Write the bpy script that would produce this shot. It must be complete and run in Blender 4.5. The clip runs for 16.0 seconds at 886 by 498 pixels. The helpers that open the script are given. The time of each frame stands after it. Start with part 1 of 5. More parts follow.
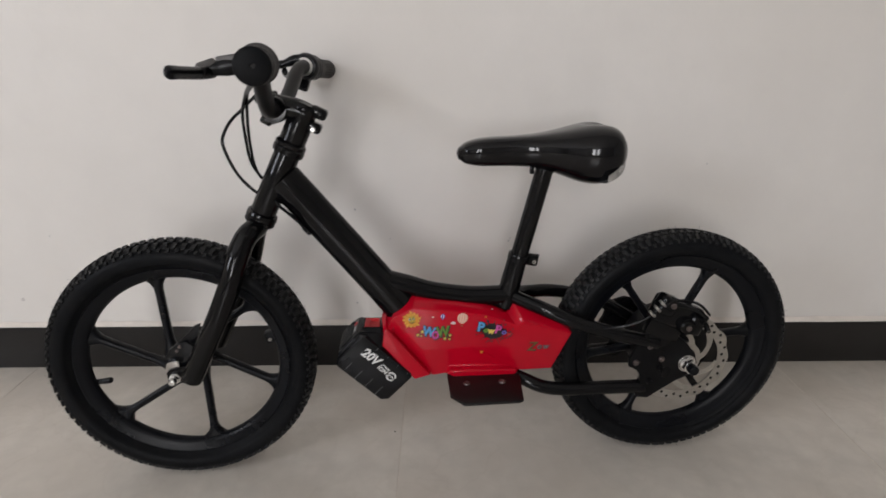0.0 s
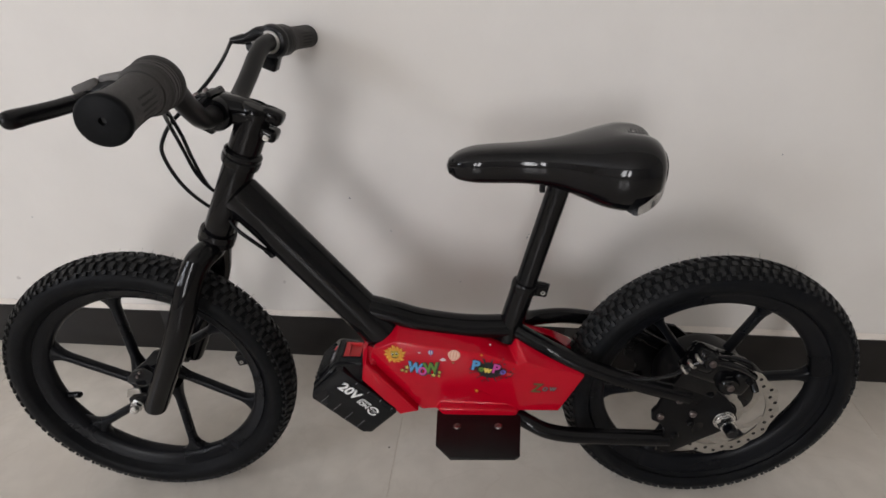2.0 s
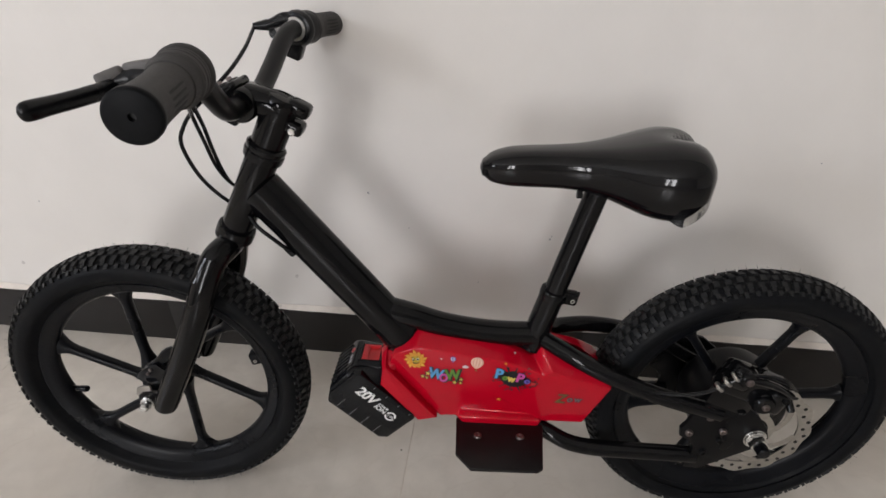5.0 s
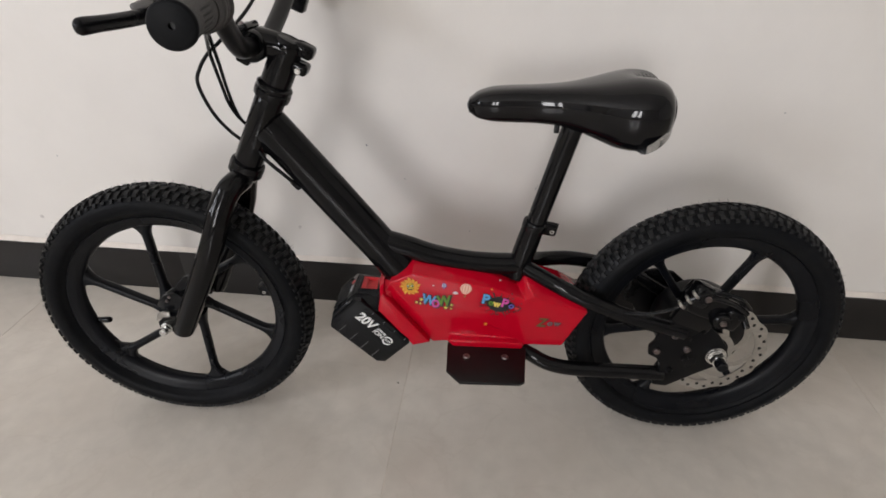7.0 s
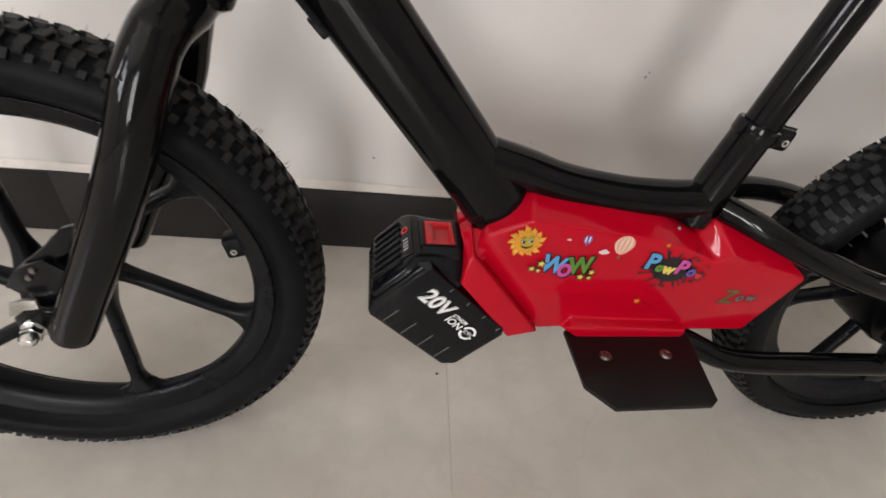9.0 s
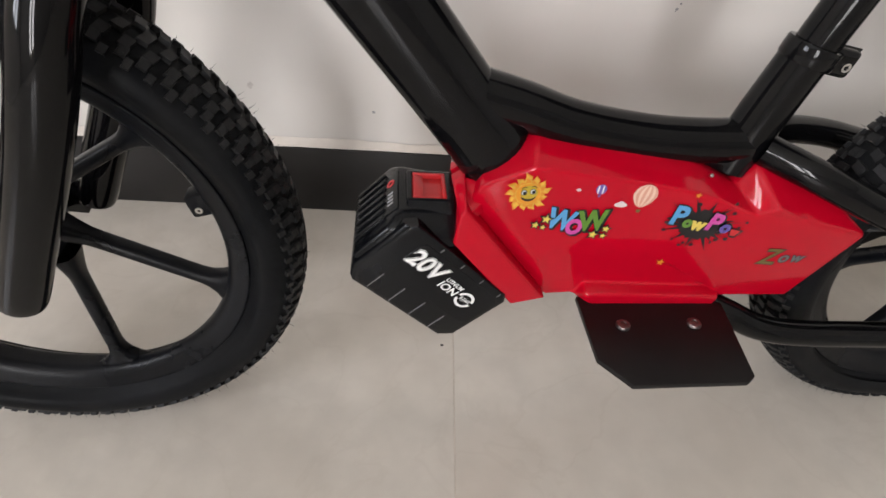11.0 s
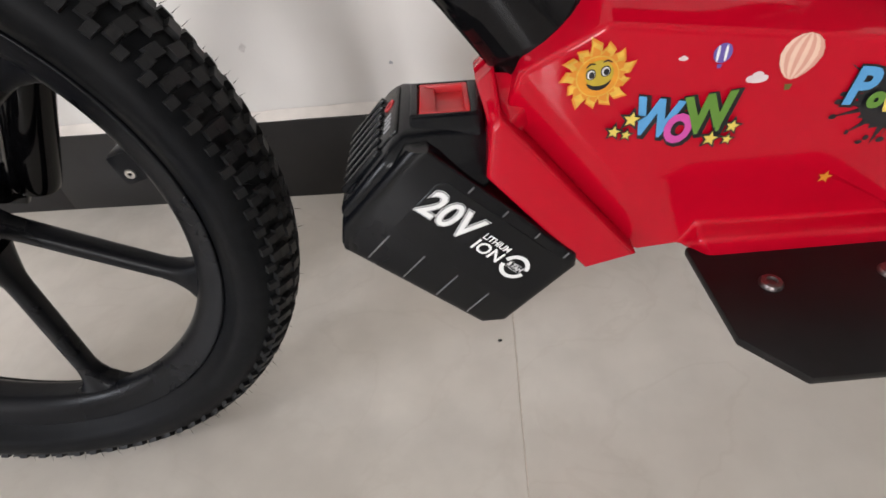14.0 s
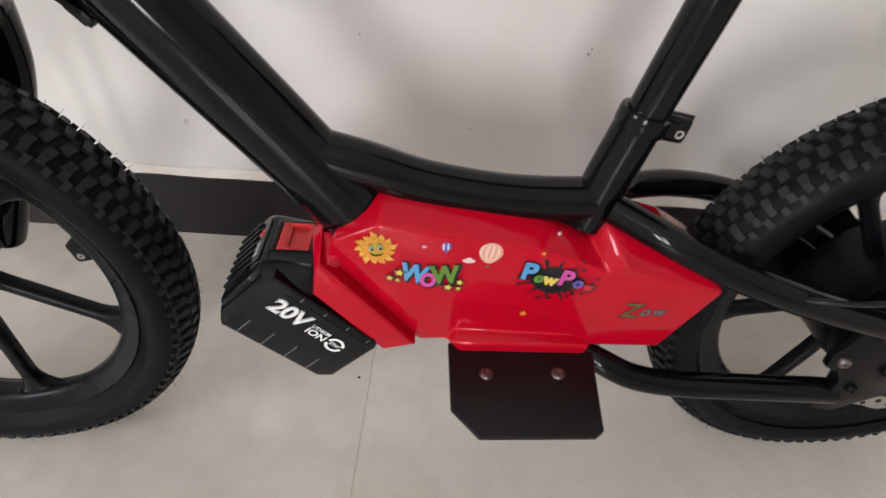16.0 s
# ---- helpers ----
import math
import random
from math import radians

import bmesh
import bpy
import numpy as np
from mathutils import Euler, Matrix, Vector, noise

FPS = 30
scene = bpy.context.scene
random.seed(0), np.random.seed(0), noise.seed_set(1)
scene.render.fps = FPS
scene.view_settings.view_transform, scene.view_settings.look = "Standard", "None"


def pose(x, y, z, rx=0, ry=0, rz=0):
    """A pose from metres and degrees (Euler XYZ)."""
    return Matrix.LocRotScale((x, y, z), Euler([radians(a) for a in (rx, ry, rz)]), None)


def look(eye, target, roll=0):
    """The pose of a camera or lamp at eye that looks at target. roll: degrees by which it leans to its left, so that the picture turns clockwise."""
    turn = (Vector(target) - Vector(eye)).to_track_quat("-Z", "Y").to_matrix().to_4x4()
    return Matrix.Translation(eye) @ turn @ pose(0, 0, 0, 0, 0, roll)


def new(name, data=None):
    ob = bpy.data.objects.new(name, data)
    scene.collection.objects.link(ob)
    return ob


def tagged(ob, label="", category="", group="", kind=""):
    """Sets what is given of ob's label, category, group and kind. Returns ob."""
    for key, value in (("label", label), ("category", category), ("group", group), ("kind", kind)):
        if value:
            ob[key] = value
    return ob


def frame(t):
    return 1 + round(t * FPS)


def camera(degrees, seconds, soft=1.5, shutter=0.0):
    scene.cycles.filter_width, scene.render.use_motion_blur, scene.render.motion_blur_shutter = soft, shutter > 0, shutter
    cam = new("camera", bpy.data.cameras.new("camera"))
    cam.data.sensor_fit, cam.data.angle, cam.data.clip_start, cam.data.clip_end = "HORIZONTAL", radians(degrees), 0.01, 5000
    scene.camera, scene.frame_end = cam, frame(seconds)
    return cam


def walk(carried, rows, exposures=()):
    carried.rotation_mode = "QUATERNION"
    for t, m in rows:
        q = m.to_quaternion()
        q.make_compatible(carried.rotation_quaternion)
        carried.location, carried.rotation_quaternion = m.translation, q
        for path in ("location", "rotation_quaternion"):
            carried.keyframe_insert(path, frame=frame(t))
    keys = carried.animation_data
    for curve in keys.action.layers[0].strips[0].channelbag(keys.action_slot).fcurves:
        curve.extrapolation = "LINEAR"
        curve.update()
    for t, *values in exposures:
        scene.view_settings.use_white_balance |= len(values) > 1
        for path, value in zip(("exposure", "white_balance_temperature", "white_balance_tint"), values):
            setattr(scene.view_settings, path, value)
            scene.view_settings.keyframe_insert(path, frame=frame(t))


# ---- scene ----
cam = camera(79.8, 16.0, 1.6, 0.5)
PATH = [
    (0, (0.071, 0.404, 0.715), (0.091, 2.257, -0.037), -0.1),
    (0.5, (0.12, 0.448, 0.737), (0.103, 2.288, -0.046), -0.7),
    (1, (0.179, 0.503, 0.776), (0.014, 2.284, -0.118), -1.8),
    (1.5, (0.157, 0.582, 0.781), (-0.012, 2.304, -0.221), -1.5),
    (2, (0.156, 0.608, 0.791), (-0.021, 2.312, -0.241), -1.4),
    (2.5, (0.157, 0.626, 0.796), (-0.02, 2.312, -0.266), -1.4),
    (3, (0.133, 0.626, 0.795), (-0.045, 2.31, -0.27), -0.7),
    (5.5, (0.107, 0.641, 0.789), (-0.074, 2.321, -0.281), 0.7),
    (6, (0.067, 0.608, 0.776), (-0.126, 2.284, -0.298), 0.9),
    (6.5, (0.102, 0.563, 0.762), (-0.083, 2.237, -0.316), 1.2),
    (7, (0.138, 0.54, 0.767), (-0.028, 2.198, -0.339), 0.5),
    (7.5, (0.14, 0.571, 0.725), (-0.03, 2.216, -0.4), -0.5),
    (8, (0.058, 0.679, 0.655), (-0.059, 2.295, -0.518), 0.0),
    (8.5, (-0.026, 0.801, 0.593), (-0.033, 2.356, -0.664), 1.9),
    (9, (-0.078, 0.838, 0.559), (0.113, 2.316, -0.774), 8.3),
    (9.5, (-0.082, 0.870, 0.557), (0.165, 2.255, -0.864), 10.0),
    (9.7, (-0.076, 0.869, 0.548), (0.161, 2.236, -0.892), 9.9),
    (12, (-0.038, 0.872, 0.512), (-0.033, 2.3, -0.889), 2.3),
    (12.5, (-0.037, 0.87, 0.51), (-0.033, 2.289, -0.899), 2.1),
    (13, (-0.026, 0.872, 0.475), (-0.082, 2.285, -0.939), -1.9),
    (13.5, (-0.028, 0.919, 0.422), (-0.175, 2.337, -0.98), -6.6),
    (14, (-0.021, 0.943, 0.399), (-0.187, 2.356, -1.006), -7.6),
    (14.5, (-0.009, 0.935, 0.407), (-0.18, 2.352, -0.994), -7.9),
    (15, (0.002, 0.909, 0.464), (-0.145, 2.329, -0.937), -7.1),
    (15.5, (0.051, 0.897, 0.519), (0.012, 2.326, -0.88), -0.1),
    (16, (0.076, 0.886, 0.555), (0.077, 2.311, -0.848), 3.7),
]
walk(cam, [(t, look(eye, target, roll)) for t, eye, target, roll in PATH], exposures=[(0, -0.39, 6500, 10), (3, -0.27, 6500, 10), (5.5, -0.19, 6500, 10), (7.5, -0.10, 6600, 10), (8.5, 0.03, 6700, 10), (9.7, 0.15, 6720, 10), (12, 0.34, 6500, 10), (14.5, 0.33, 6480, 10), (16, 0.31, 6480, 10)])

# ---- world, sun, window light, exposure ----
world = bpy.data.worlds.new("sky")
scene.world = world
world.use_nodes = True
wn = world.node_tree
sky = wn.nodes.new("ShaderNodeTexSky")
sky.sky_type, sky.sun_disc = "NISHITA", False
sky.sun_elevation, sky.sun_rotation = radians(40), radians(150)
wn.nodes["Background"].inputs["Strength"].default_value = 0.12
wn.links.new(sky.outputs["Color"], wn.nodes["Background"].inputs["Color"])

# daylight through two windows out of view, one in the wall to the left and one behind the camera
ROOM_X, ROOM_Y, ROOM_H = (-3.4, 3.4), -3.2, 2.9
WEST = dict(m=pose(ROOM_X[0], 0, 0, 0, 0, 90), panes=(-1.65, -0.85), width=0.72, z=(1.35, 2.65), watts=34.0, deep=0.16, tint=(0.955, 0.985, 1.075))
SOUTH = dict(m=pose(0, ROOM_Y, 0, 0, 0, 180), panes=(0.27, 0.80), width=0.36, z=(0.35, 2.5), watts=39.5, deep=0.12, tint=(1.0, 0.985, 1.0))
for w in (WEST, SOUTH):
    for cx in w["panes"]:
        lamp = bpy.data.lights.new("window_daylight", "AREA")
        lamp.shape, lamp.size, lamp.size_y = "RECTANGLE", w["width"] * 0.8, (w["z"][1] - w["z"][0]) * 0.8
        lamp.energy, lamp.color = w["watts"], w["tint"]
        new("window_daylight", lamp).matrix_world = w["m"] @ pose(cx, w["deep"] - 0.09, sum(w["z"]) / 2, -90, 0, 0)
scene.view_settings.exposure = 0.0


# ---- materials ----
def material(name, base, rough=0.5, metal=0.0, vary=0.12, scale=60.0, bump=0.0, bump_scale=400.0, coat=0.0, rough_vary=0.08, dirt=None, spec=0.5, veins=None):
    """Principled surface with colour and gloss that vary at two scales, fine relief, and optional stains (colour, scale, share)."""
    m = bpy.data.materials.new(name)
    m.use_nodes = True
    nt = m.node_tree
    n, l = nt.nodes, nt.links
    p = n["Principled BSDF"]
    p.inputs["Metallic"].default_value = metal
    p.inputs["Coat Weight"].default_value = coat
    p.inputs["Coat Roughness"].default_value = 0.06
    p.inputs["Specular IOR Level"].default_value = spec
    tc = n.new("ShaderNodeTexCoord")
    big, fine = n.new("ShaderNodeTexNoise"), n.new("ShaderNodeTexNoise")
    big.inputs["Scale"].default_value, big.inputs["Detail"].default_value = scale * 0.12, 4
    fine.inputs["Scale"].default_value, fine.inputs["Detail"].default_value = scale, 5
    for t in (big, fine):
        l.new(tc.outputs["Object"], t.inputs["Vector"])
    add = n.new("ShaderNodeMath")
    add.operation = "ADD"
    l.new(big.outputs["Fac"], add.inputs[0])
    l.new(fine.outputs["Fac"], add.inputs[1])
    ramp = n.new("ShaderNodeMapRange")
    ramp.interpolation_type = "SMOOTHSTEP"
    ramp.inputs["From Min"].default_value, ramp.inputs["From Max"].default_value = 0.45, 1.55
    ramp.inputs["To Min"].default_value, ramp.inputs["To Max"].default_value = 1 - 1.4 * vary, 1 + 1.4 * vary
    l.new(add.outputs[0], ramp.inputs["Value"])
    mul = n.new("ShaderNodeVectorMath")
    mul.operation = "SCALE"
    mul.inputs[0].default_value = base
    l.new(ramp.outputs[0], mul.inputs["Scale"])
    colour = mul.outputs[0]
    if dirt:
        tint, dscale, share = dirt
        dn = n.new("ShaderNodeTexNoise")
        dn.inputs["Scale"].default_value, dn.inputs["Detail"].default_value = dscale, 8
        l.new(tc.outputs["Object"], dn.inputs["Vector"])
        dm = n.new("ShaderNodeMapRange")
        dm.interpolation_type = "SMOOTHSTEP"
        dm.inputs["From Min"].default_value, dm.inputs["From Max"].default_value = 1 - share - 0.45, 1 - share + 0.45
        l.new(dn.outputs["Fac"], dm.inputs["Value"])
        mix = n.new("ShaderNodeMix")
        mix.data_type = "RGBA"
        mix.inputs["B"].default_value = (*tint, 1)
        l.new(dm.outputs[0], mix.inputs["Factor"])
        l.new(colour, mix.inputs["A"])
        colour = mix.outputs["Result"]
    if veins:
        tint, vscale, half, share = veins
        vn = n.new("ShaderNodeTexNoise")
        vn.inputs["Scale"].default_value, vn.inputs["Detail"].default_value, vn.inputs["Distortion"].default_value = vscale, 9, 0.6
        l.new(tc.outputs["Object"], vn.inputs["Vector"])
        off = n.new("ShaderNodeMath")
        off.operation = "SUBTRACT"
        off.inputs[1].default_value = 0.5
        l.new(vn.outputs["Fac"], off.inputs[0])
        dist = n.new("ShaderNodeMath")
        dist.operation = "ABSOLUTE"
        l.new(off.outputs[0], dist.inputs[0])
        vm = n.new("ShaderNodeMapRange")
        vm.inputs["From Min"].default_value, vm.inputs["From Max"].default_value = 0.0, half
        vm.inputs["To Min"].default_value, vm.inputs["To Max"].default_value = share, 0.0
        l.new(dist.outputs[0], vm.inputs["Value"])
        gate = n.new("ShaderNodeMath")
        gate.operation = "MULTIPLY"
        l.new(vm.outputs[0], gate.inputs[0])
        l.new(big.outputs["Fac"], gate.inputs[1])
        vmix = n.new("ShaderNodeMix")
        vmix.data_type = "RGBA"
        vmix.inputs["B"].default_value = (*tint, 1)
        l.new(gate.outputs[0], vmix.inputs["Factor"])
        l.new(colour, vmix.inputs["A"])
        colour = vmix.outputs["Result"]
    l.new(colour, p.inputs["Base Color"])
    rr = n.new("ShaderNodeMapRange")
    rr.interpolation_type = "SMOOTHSTEP"
    rr.inputs["From Min"].default_value, rr.inputs["From Max"].default_value = 0.1, 0.9
    rr.inputs["To Min"].default_value, rr.inputs["To Max"].default_value = max(rough - rough_vary, 0.02), min(rough + rough_vary, 1)
    l.new(big.outputs["Fac"], rr.inputs["Value"])
    l.new(rr.outputs[0], p.inputs["Roughness"])
    if bump:
        bn = n.new("ShaderNodeTexNoise")
        bn.inputs["Scale"].default_value, bn.inputs["Detail"].default_value = bump_scale, 4
        l.new(tc.outputs["Object"], bn.inputs["Vector"])
        bp = n.new("ShaderNodeBump")
        bp.inputs["Strength"].default_value, bp.inputs["Distance"].default_value = bump, 0.002
        l.new(bn.outputs["Fac"], bp.inputs["Height"])
        l.new(bp.outputs[0], p.inputs["Normal"])
    return m


WALL = material("wall_paint", (0.736, 0.709, 0.679), 0.62, vary=0.03, scale=14, bump=0.12, bump_scale=90, dirt=((0.690, 0.655, 0.612), 2.2, 0.36))
WALL_FAR = material("far_wall_paint", (0.76, 0.725, 0.68), 0.7, vary=0.05, scale=10)
WALL_SOUTH = material("dim_wall_paint", (0.60, 0.58, 0.55), 0.7, vary=0.05, scale=10)
CEIL = material("ceiling_paint", (0.80, 0.785, 0.76), 0.8, vary=0.03, scale=10)
TILE = material("floor_tile", (0.582, 0.545, 0.488), 0.26, vary=0.11, scale=26, rough_vary=0.015, dirt=((0.492, 0.443, 0.384), 6, 0.42), veins=((0.40, 0.345, 0.285), 9, 0.02, 0.22))
GROUT = material("grout", (0.58, 0.51, 0.43), 0.9, vary=0.2, scale=200)
SKIRT = material("skirting_tile", (0.0125, 0.0113, 0.0108), 0.38, spec=0.28, vary=0.15, scale=40, bump=0.05, bump_scale=120)
CAULK = material("caulk", (0.70, 0.645, 0.59), 0.8, vary=0.08, scale=60, bump=0.2, bump_scale=120)
SMUDGE = material("wall_smudge", (0.60, 0.565, 0.54), 0.7, vary=0.15, scale=300)
PAINT = material("black_gloss_paint", (0.0035, 0.0035, 0.004), 0.085, vary=0.2, scale=90, rough_vary=0.04, spec=0.21)
RUBBER = material("tyre_rubber", (0.0046, 0.0051, 0.0062), 0.44, spec=0.07, vary=0.25, scale=160, bump=0.07, bump_scale=700, dirt=((0.012, 0.0118, 0.0118), 40, 0.32))
TREAD = material("tread_rubber", (0.0125, 0.0127, 0.0134), 0.50, spec=0.22, vary=0.3, scale=160, bump=0.1, bump_scale=700)
CAST = material("rim_black_satin", (0.0036, 0.0041, 0.0056), 0.30, spec=0.15, vary=0.2, scale=120, bump=0.10, bump_scale=900)
PLASTIC = material("black_plastic", (0.0032, 0.0036, 0.0048), 0.23, spec=0.24, vary=0.2, scale=150, bump=0.07, bump_scale=1500)
GRIP = material("grip_rubber", (0.038, 0.0365, 0.036), 0.62, spec=0.28, vary=0.2, scale=200, bump=0.3, bump_scale=900)
VINYL = material("saddle_vinyl", (0.0032, 0.0032, 0.004), 0.075, spec=0.3, vary=0.2, scale=60, bump=0.02, bump_scale=260, rough_vary=0.04)
BLACK_STEEL = material("black_coated_steel", (0.0035, 0.0035, 0.004), 0.3, vary=0.2, scale=120, spec=0.13)
SATIN = material("black_satin_bar", (0.0075, 0.0075, 0.008), 0.36, spec=0.34, vary=0.2, scale=120, bump=0.05, bump_scale=600)
CHROME = material("chrome", (0.72, 0.72, 0.71), 0.18, 1.0, vary=0.1, scale=200)
STEEL = material("brushed_steel", (0.46, 0.445, 0.42), 0.34, 1.0, vary=0.12, scale=240)
RED = material("red_gloss_plastic", (0.43, 0.0015, 0.0138), 0.06, vary=0.05, scale=40, spec=0.27, rough_vary=0.03, bump=0.015, bump_scale=120)
RED_BUTTON = material("red_button", (0.52, 0.02, 0.025), 0.42, vary=0.08, scale=90)
DULL_STEEL = material("dull_steel", (0.20, 0.17, 0.165), 0.42, 1.0, vary=0.2, scale=200)
SILVER = material("silver_film", (0.6, 0.6, 0.6), 0.25, 0.8, vary=0.25, scale=160, bump=0.5, bump_scale=120)
PAD = material("grey_pad", (0.085, 0.080, 0.077), 0.45, vary=0.2, scale=150, bump=0.1, bump_scale=600)
HOLE = material("dark_hole", (0.004, 0.004, 0.004), 0.8, vary=0.1)
FOOT = material("foot_plate_black", (0.0055, 0.005, 0.0052), 0.42, vary=0.25, scale=90, spec=0.25)
INK = {k: material("print_" + k, c, 0.32, vary=0.05, scale=300) for k, c in {
    "white": (0.75, 0.75, 0.74), "black": (0.008, 0.008, 0.01), "blue": (0.085, 0.29, 0.54), "magenta": (0.52, 0.065, 0.30), "green": (0.10, 0.22, 0.03),
    "yellow": (0.66, 0.50, 0.10), "orange": (0.62, 0.22, 0.02), "cream": (0.70, 0.48, 0.37), "violet": (0.11, 0.075, 0.30), "olive": (0.115, 0.10, 0.02), "salmon": (0.58, 0.29, 0.22), "cloud": (0.64, 0.55, 0.55), "grey": (0.32, 0.32, 0.33), "dim": (0.13, 0.13, 0.13)}.items()}
FRAME_WHITE = material("window_frame_white", (0.75, 0.75, 0.74), 0.4, vary=0.04)
GLASS = bpy.data.materials.new("window_glass")
GLASS.use_nodes = True
GLASS.node_tree.nodes["Principled BSDF"].inputs["Transmission Weight"].default_value = 1.0
GLASS.node_tree.nodes["Principled BSDF"].inputs["Roughness"].default_value = 0.0
GLASS.node_tree.nodes["Principled BSDF"].inputs["IOR"].default_value = 1.05


# ---- mesh helpers ----
def finish(name, bm, mats, angle=38):
    bmesh.ops.recalc_face_normals(bm, faces=bm.faces)
    me = bpy.data.meshes.new(name)
    bm.to_mesh(me)
    bm.free()
    for m in mats if isinstance(mats, (list, tuple)) else [mats]:
        me.materials.append(m)
    me.polygons.foreach_set("use_smooth", [True] * len(me.polygons))
    me.set_sharp_from_angle(angle=radians(angle))
    return me


def part(name, bm, mats, parent, label="", angle=38):
    ob = new(name, finish(name, bm, mats, angle))
    ob.parent = parent
    return tagged(ob, label)


def box(bm, centre, size, bevel=0.0, rot=None, seg=2):
    m = Matrix.Translation(centre) @ (rot or Matrix()) @ Matrix.Diagonal((*size, 1))
    vs = bmesh.ops.create_cube(bm, size=1, matrix=m)["verts"]
    if bevel:
        es = {e for v in vs for e in v.link_edges}
        bmesh.ops.bevel(bm, geom=list(es), offset=bevel, segments=seg, affect="EDGES", profile=0.6)
    return bm


def smooth_line(points, steps=8):
    """Catmull-Rom through the points; each is a tuple of any length."""
    p = [np.array(q, float) for q in points]
    p = [2 * p[0] - p[1]] + p + [2 * p[-1] - p[-2]]
    out = []
    for i in range(1, len(p) - 2):
        for k in range(steps):
            t = k / steps
            out.append(0.5 * (2 * p[i] + (p[i + 1] - p[i - 1]) * t + (2 * p[i - 1] - 5 * p[i] + 4 * p[i + 1] - p[i + 2]) * t * t + (3 * p[i] - p[i - 1] - 3 * p[i + 1] + p[i + 2]) * t ** 3))
    out.append(p[-2])
    return out


def sweep(bm, points, r, seg=14, flat=1.0, caps=True):
    """A tube along points. r: radius, or one a point. flat: width across y as a share of the depth in the plane."""
    pts = [Vector(q[:3]) for q in points]
    rs = [float(q) for q in r] if isinstance(r, (list, tuple)) else [r] * len(pts)
    rings = []
    side = None
    for i, p in enumerate(pts):
        d = (pts[min(i + 1, len(pts) - 1)] - pts[max(i - 1, 0)]).normalized()
        if side is None:
            side = Vector((0, 1, 0)) if abs(d.y) < 0.9 else Vector((1, 0, 0))
        side = (side - d * side.dot(d)).normalized()
        up = d.cross(side)
        rings.append([bm.verts.new(p + rs[i] * (math.cos(a) * side * flat + math.sin(a) * up)) for a in (2 * math.pi * k / seg for k in range(seg))])
    for a, b in zip(rings, rings[1:]):
        for k in range(seg):
            bm.faces.new((a[k], a[(k + 1) % seg], b[(k + 1) % seg], b[k]))
    if caps:
        bm.faces.new(rings[0][::-1])
        bm.faces.new(rings[-1])
    return bm


def lathe(bm, profile, centre, seg=48, axis=None, closed=False):
    """Turns (radius, along) points about an axis through centre (the bike's y unless given)."""
    ax = Vector(axis or (0, 1, 0)).normalized()
    u = ax.orthogonal().normalized()
    w = ax.cross(u)
    c = Vector(centre)
    rings = []
    for r, y in profile:
        if r < 1e-6:
            rings.append([bm.verts.new(c + ax * y)])
        else:
            rings.append([bm.verts.new(c + ax * y + r * (math.cos(a) * u + math.sin(a) * w)) for a in (2 * math.pi * k / seg for k in range(seg))])
    pairs = list(zip(rings, rings[1:])) + ([(rings[-1], rings[0])] if closed else [])
    for a, b in pairs:
        for k in range(seg):
            q = (k + 1) % seg
            if len(a) == 1 and len(b) == 1:
                continue
            if len(a) == 1:
                bm.faces.new((a[0], b[q], b[k]))
            elif len(b) == 1:
                bm.faces.new((a[k], a[q], b[0]))
            else:
                bm.faces.new((a[k], a[q], b[q], b[k]))
    return bm


def prism(bm, poly, y0, y1, bevel=0.0, seg=2):
    """An (x, z) outline pushed from y0 to y1."""
    a = [bm.verts.new((x, y0, z)) for x, z in poly]
    b = [bm.verts.new((x, y1, z)) for x, z in poly]
    fs = [bm.faces.new(a), bm.faces.new(b[::-1])]
    for k in range(len(poly)):
        q = (k + 1) % len(poly)
        fs.append(bm.faces.new((a[k], b[k], b[q], a[q])))
    if bevel:
        bmesh.ops.recalc_face_normals(bm, faces=fs)
        es = {e for f in fs[:2] for e in f.edges}
        bmesh.ops.bevel(bm, geom=list(es), offset=bevel, segments=seg, affect="EDGES", profile=0.6)
    return bm


def put(bm, m):
    bmesh.ops.transform(bm, matrix=m, verts=bm.verts)
    return bm


def thing(name, label, category, m=None, kind="", group=""):
    ob = new(name)
    if m is not None:
        ob.matrix_world = m
    return tagged(ob, label, category, group, kind)


def solid(name, bm, mats, label, category="", kind="", angle=38):
    return tagged(new(name, finish(name, bm, mats, angle)), label, category, "", kind)


# ---- the room ----
WALL_Y, FACE_Y = 1.462, 1.45
TILE_W = 0.855



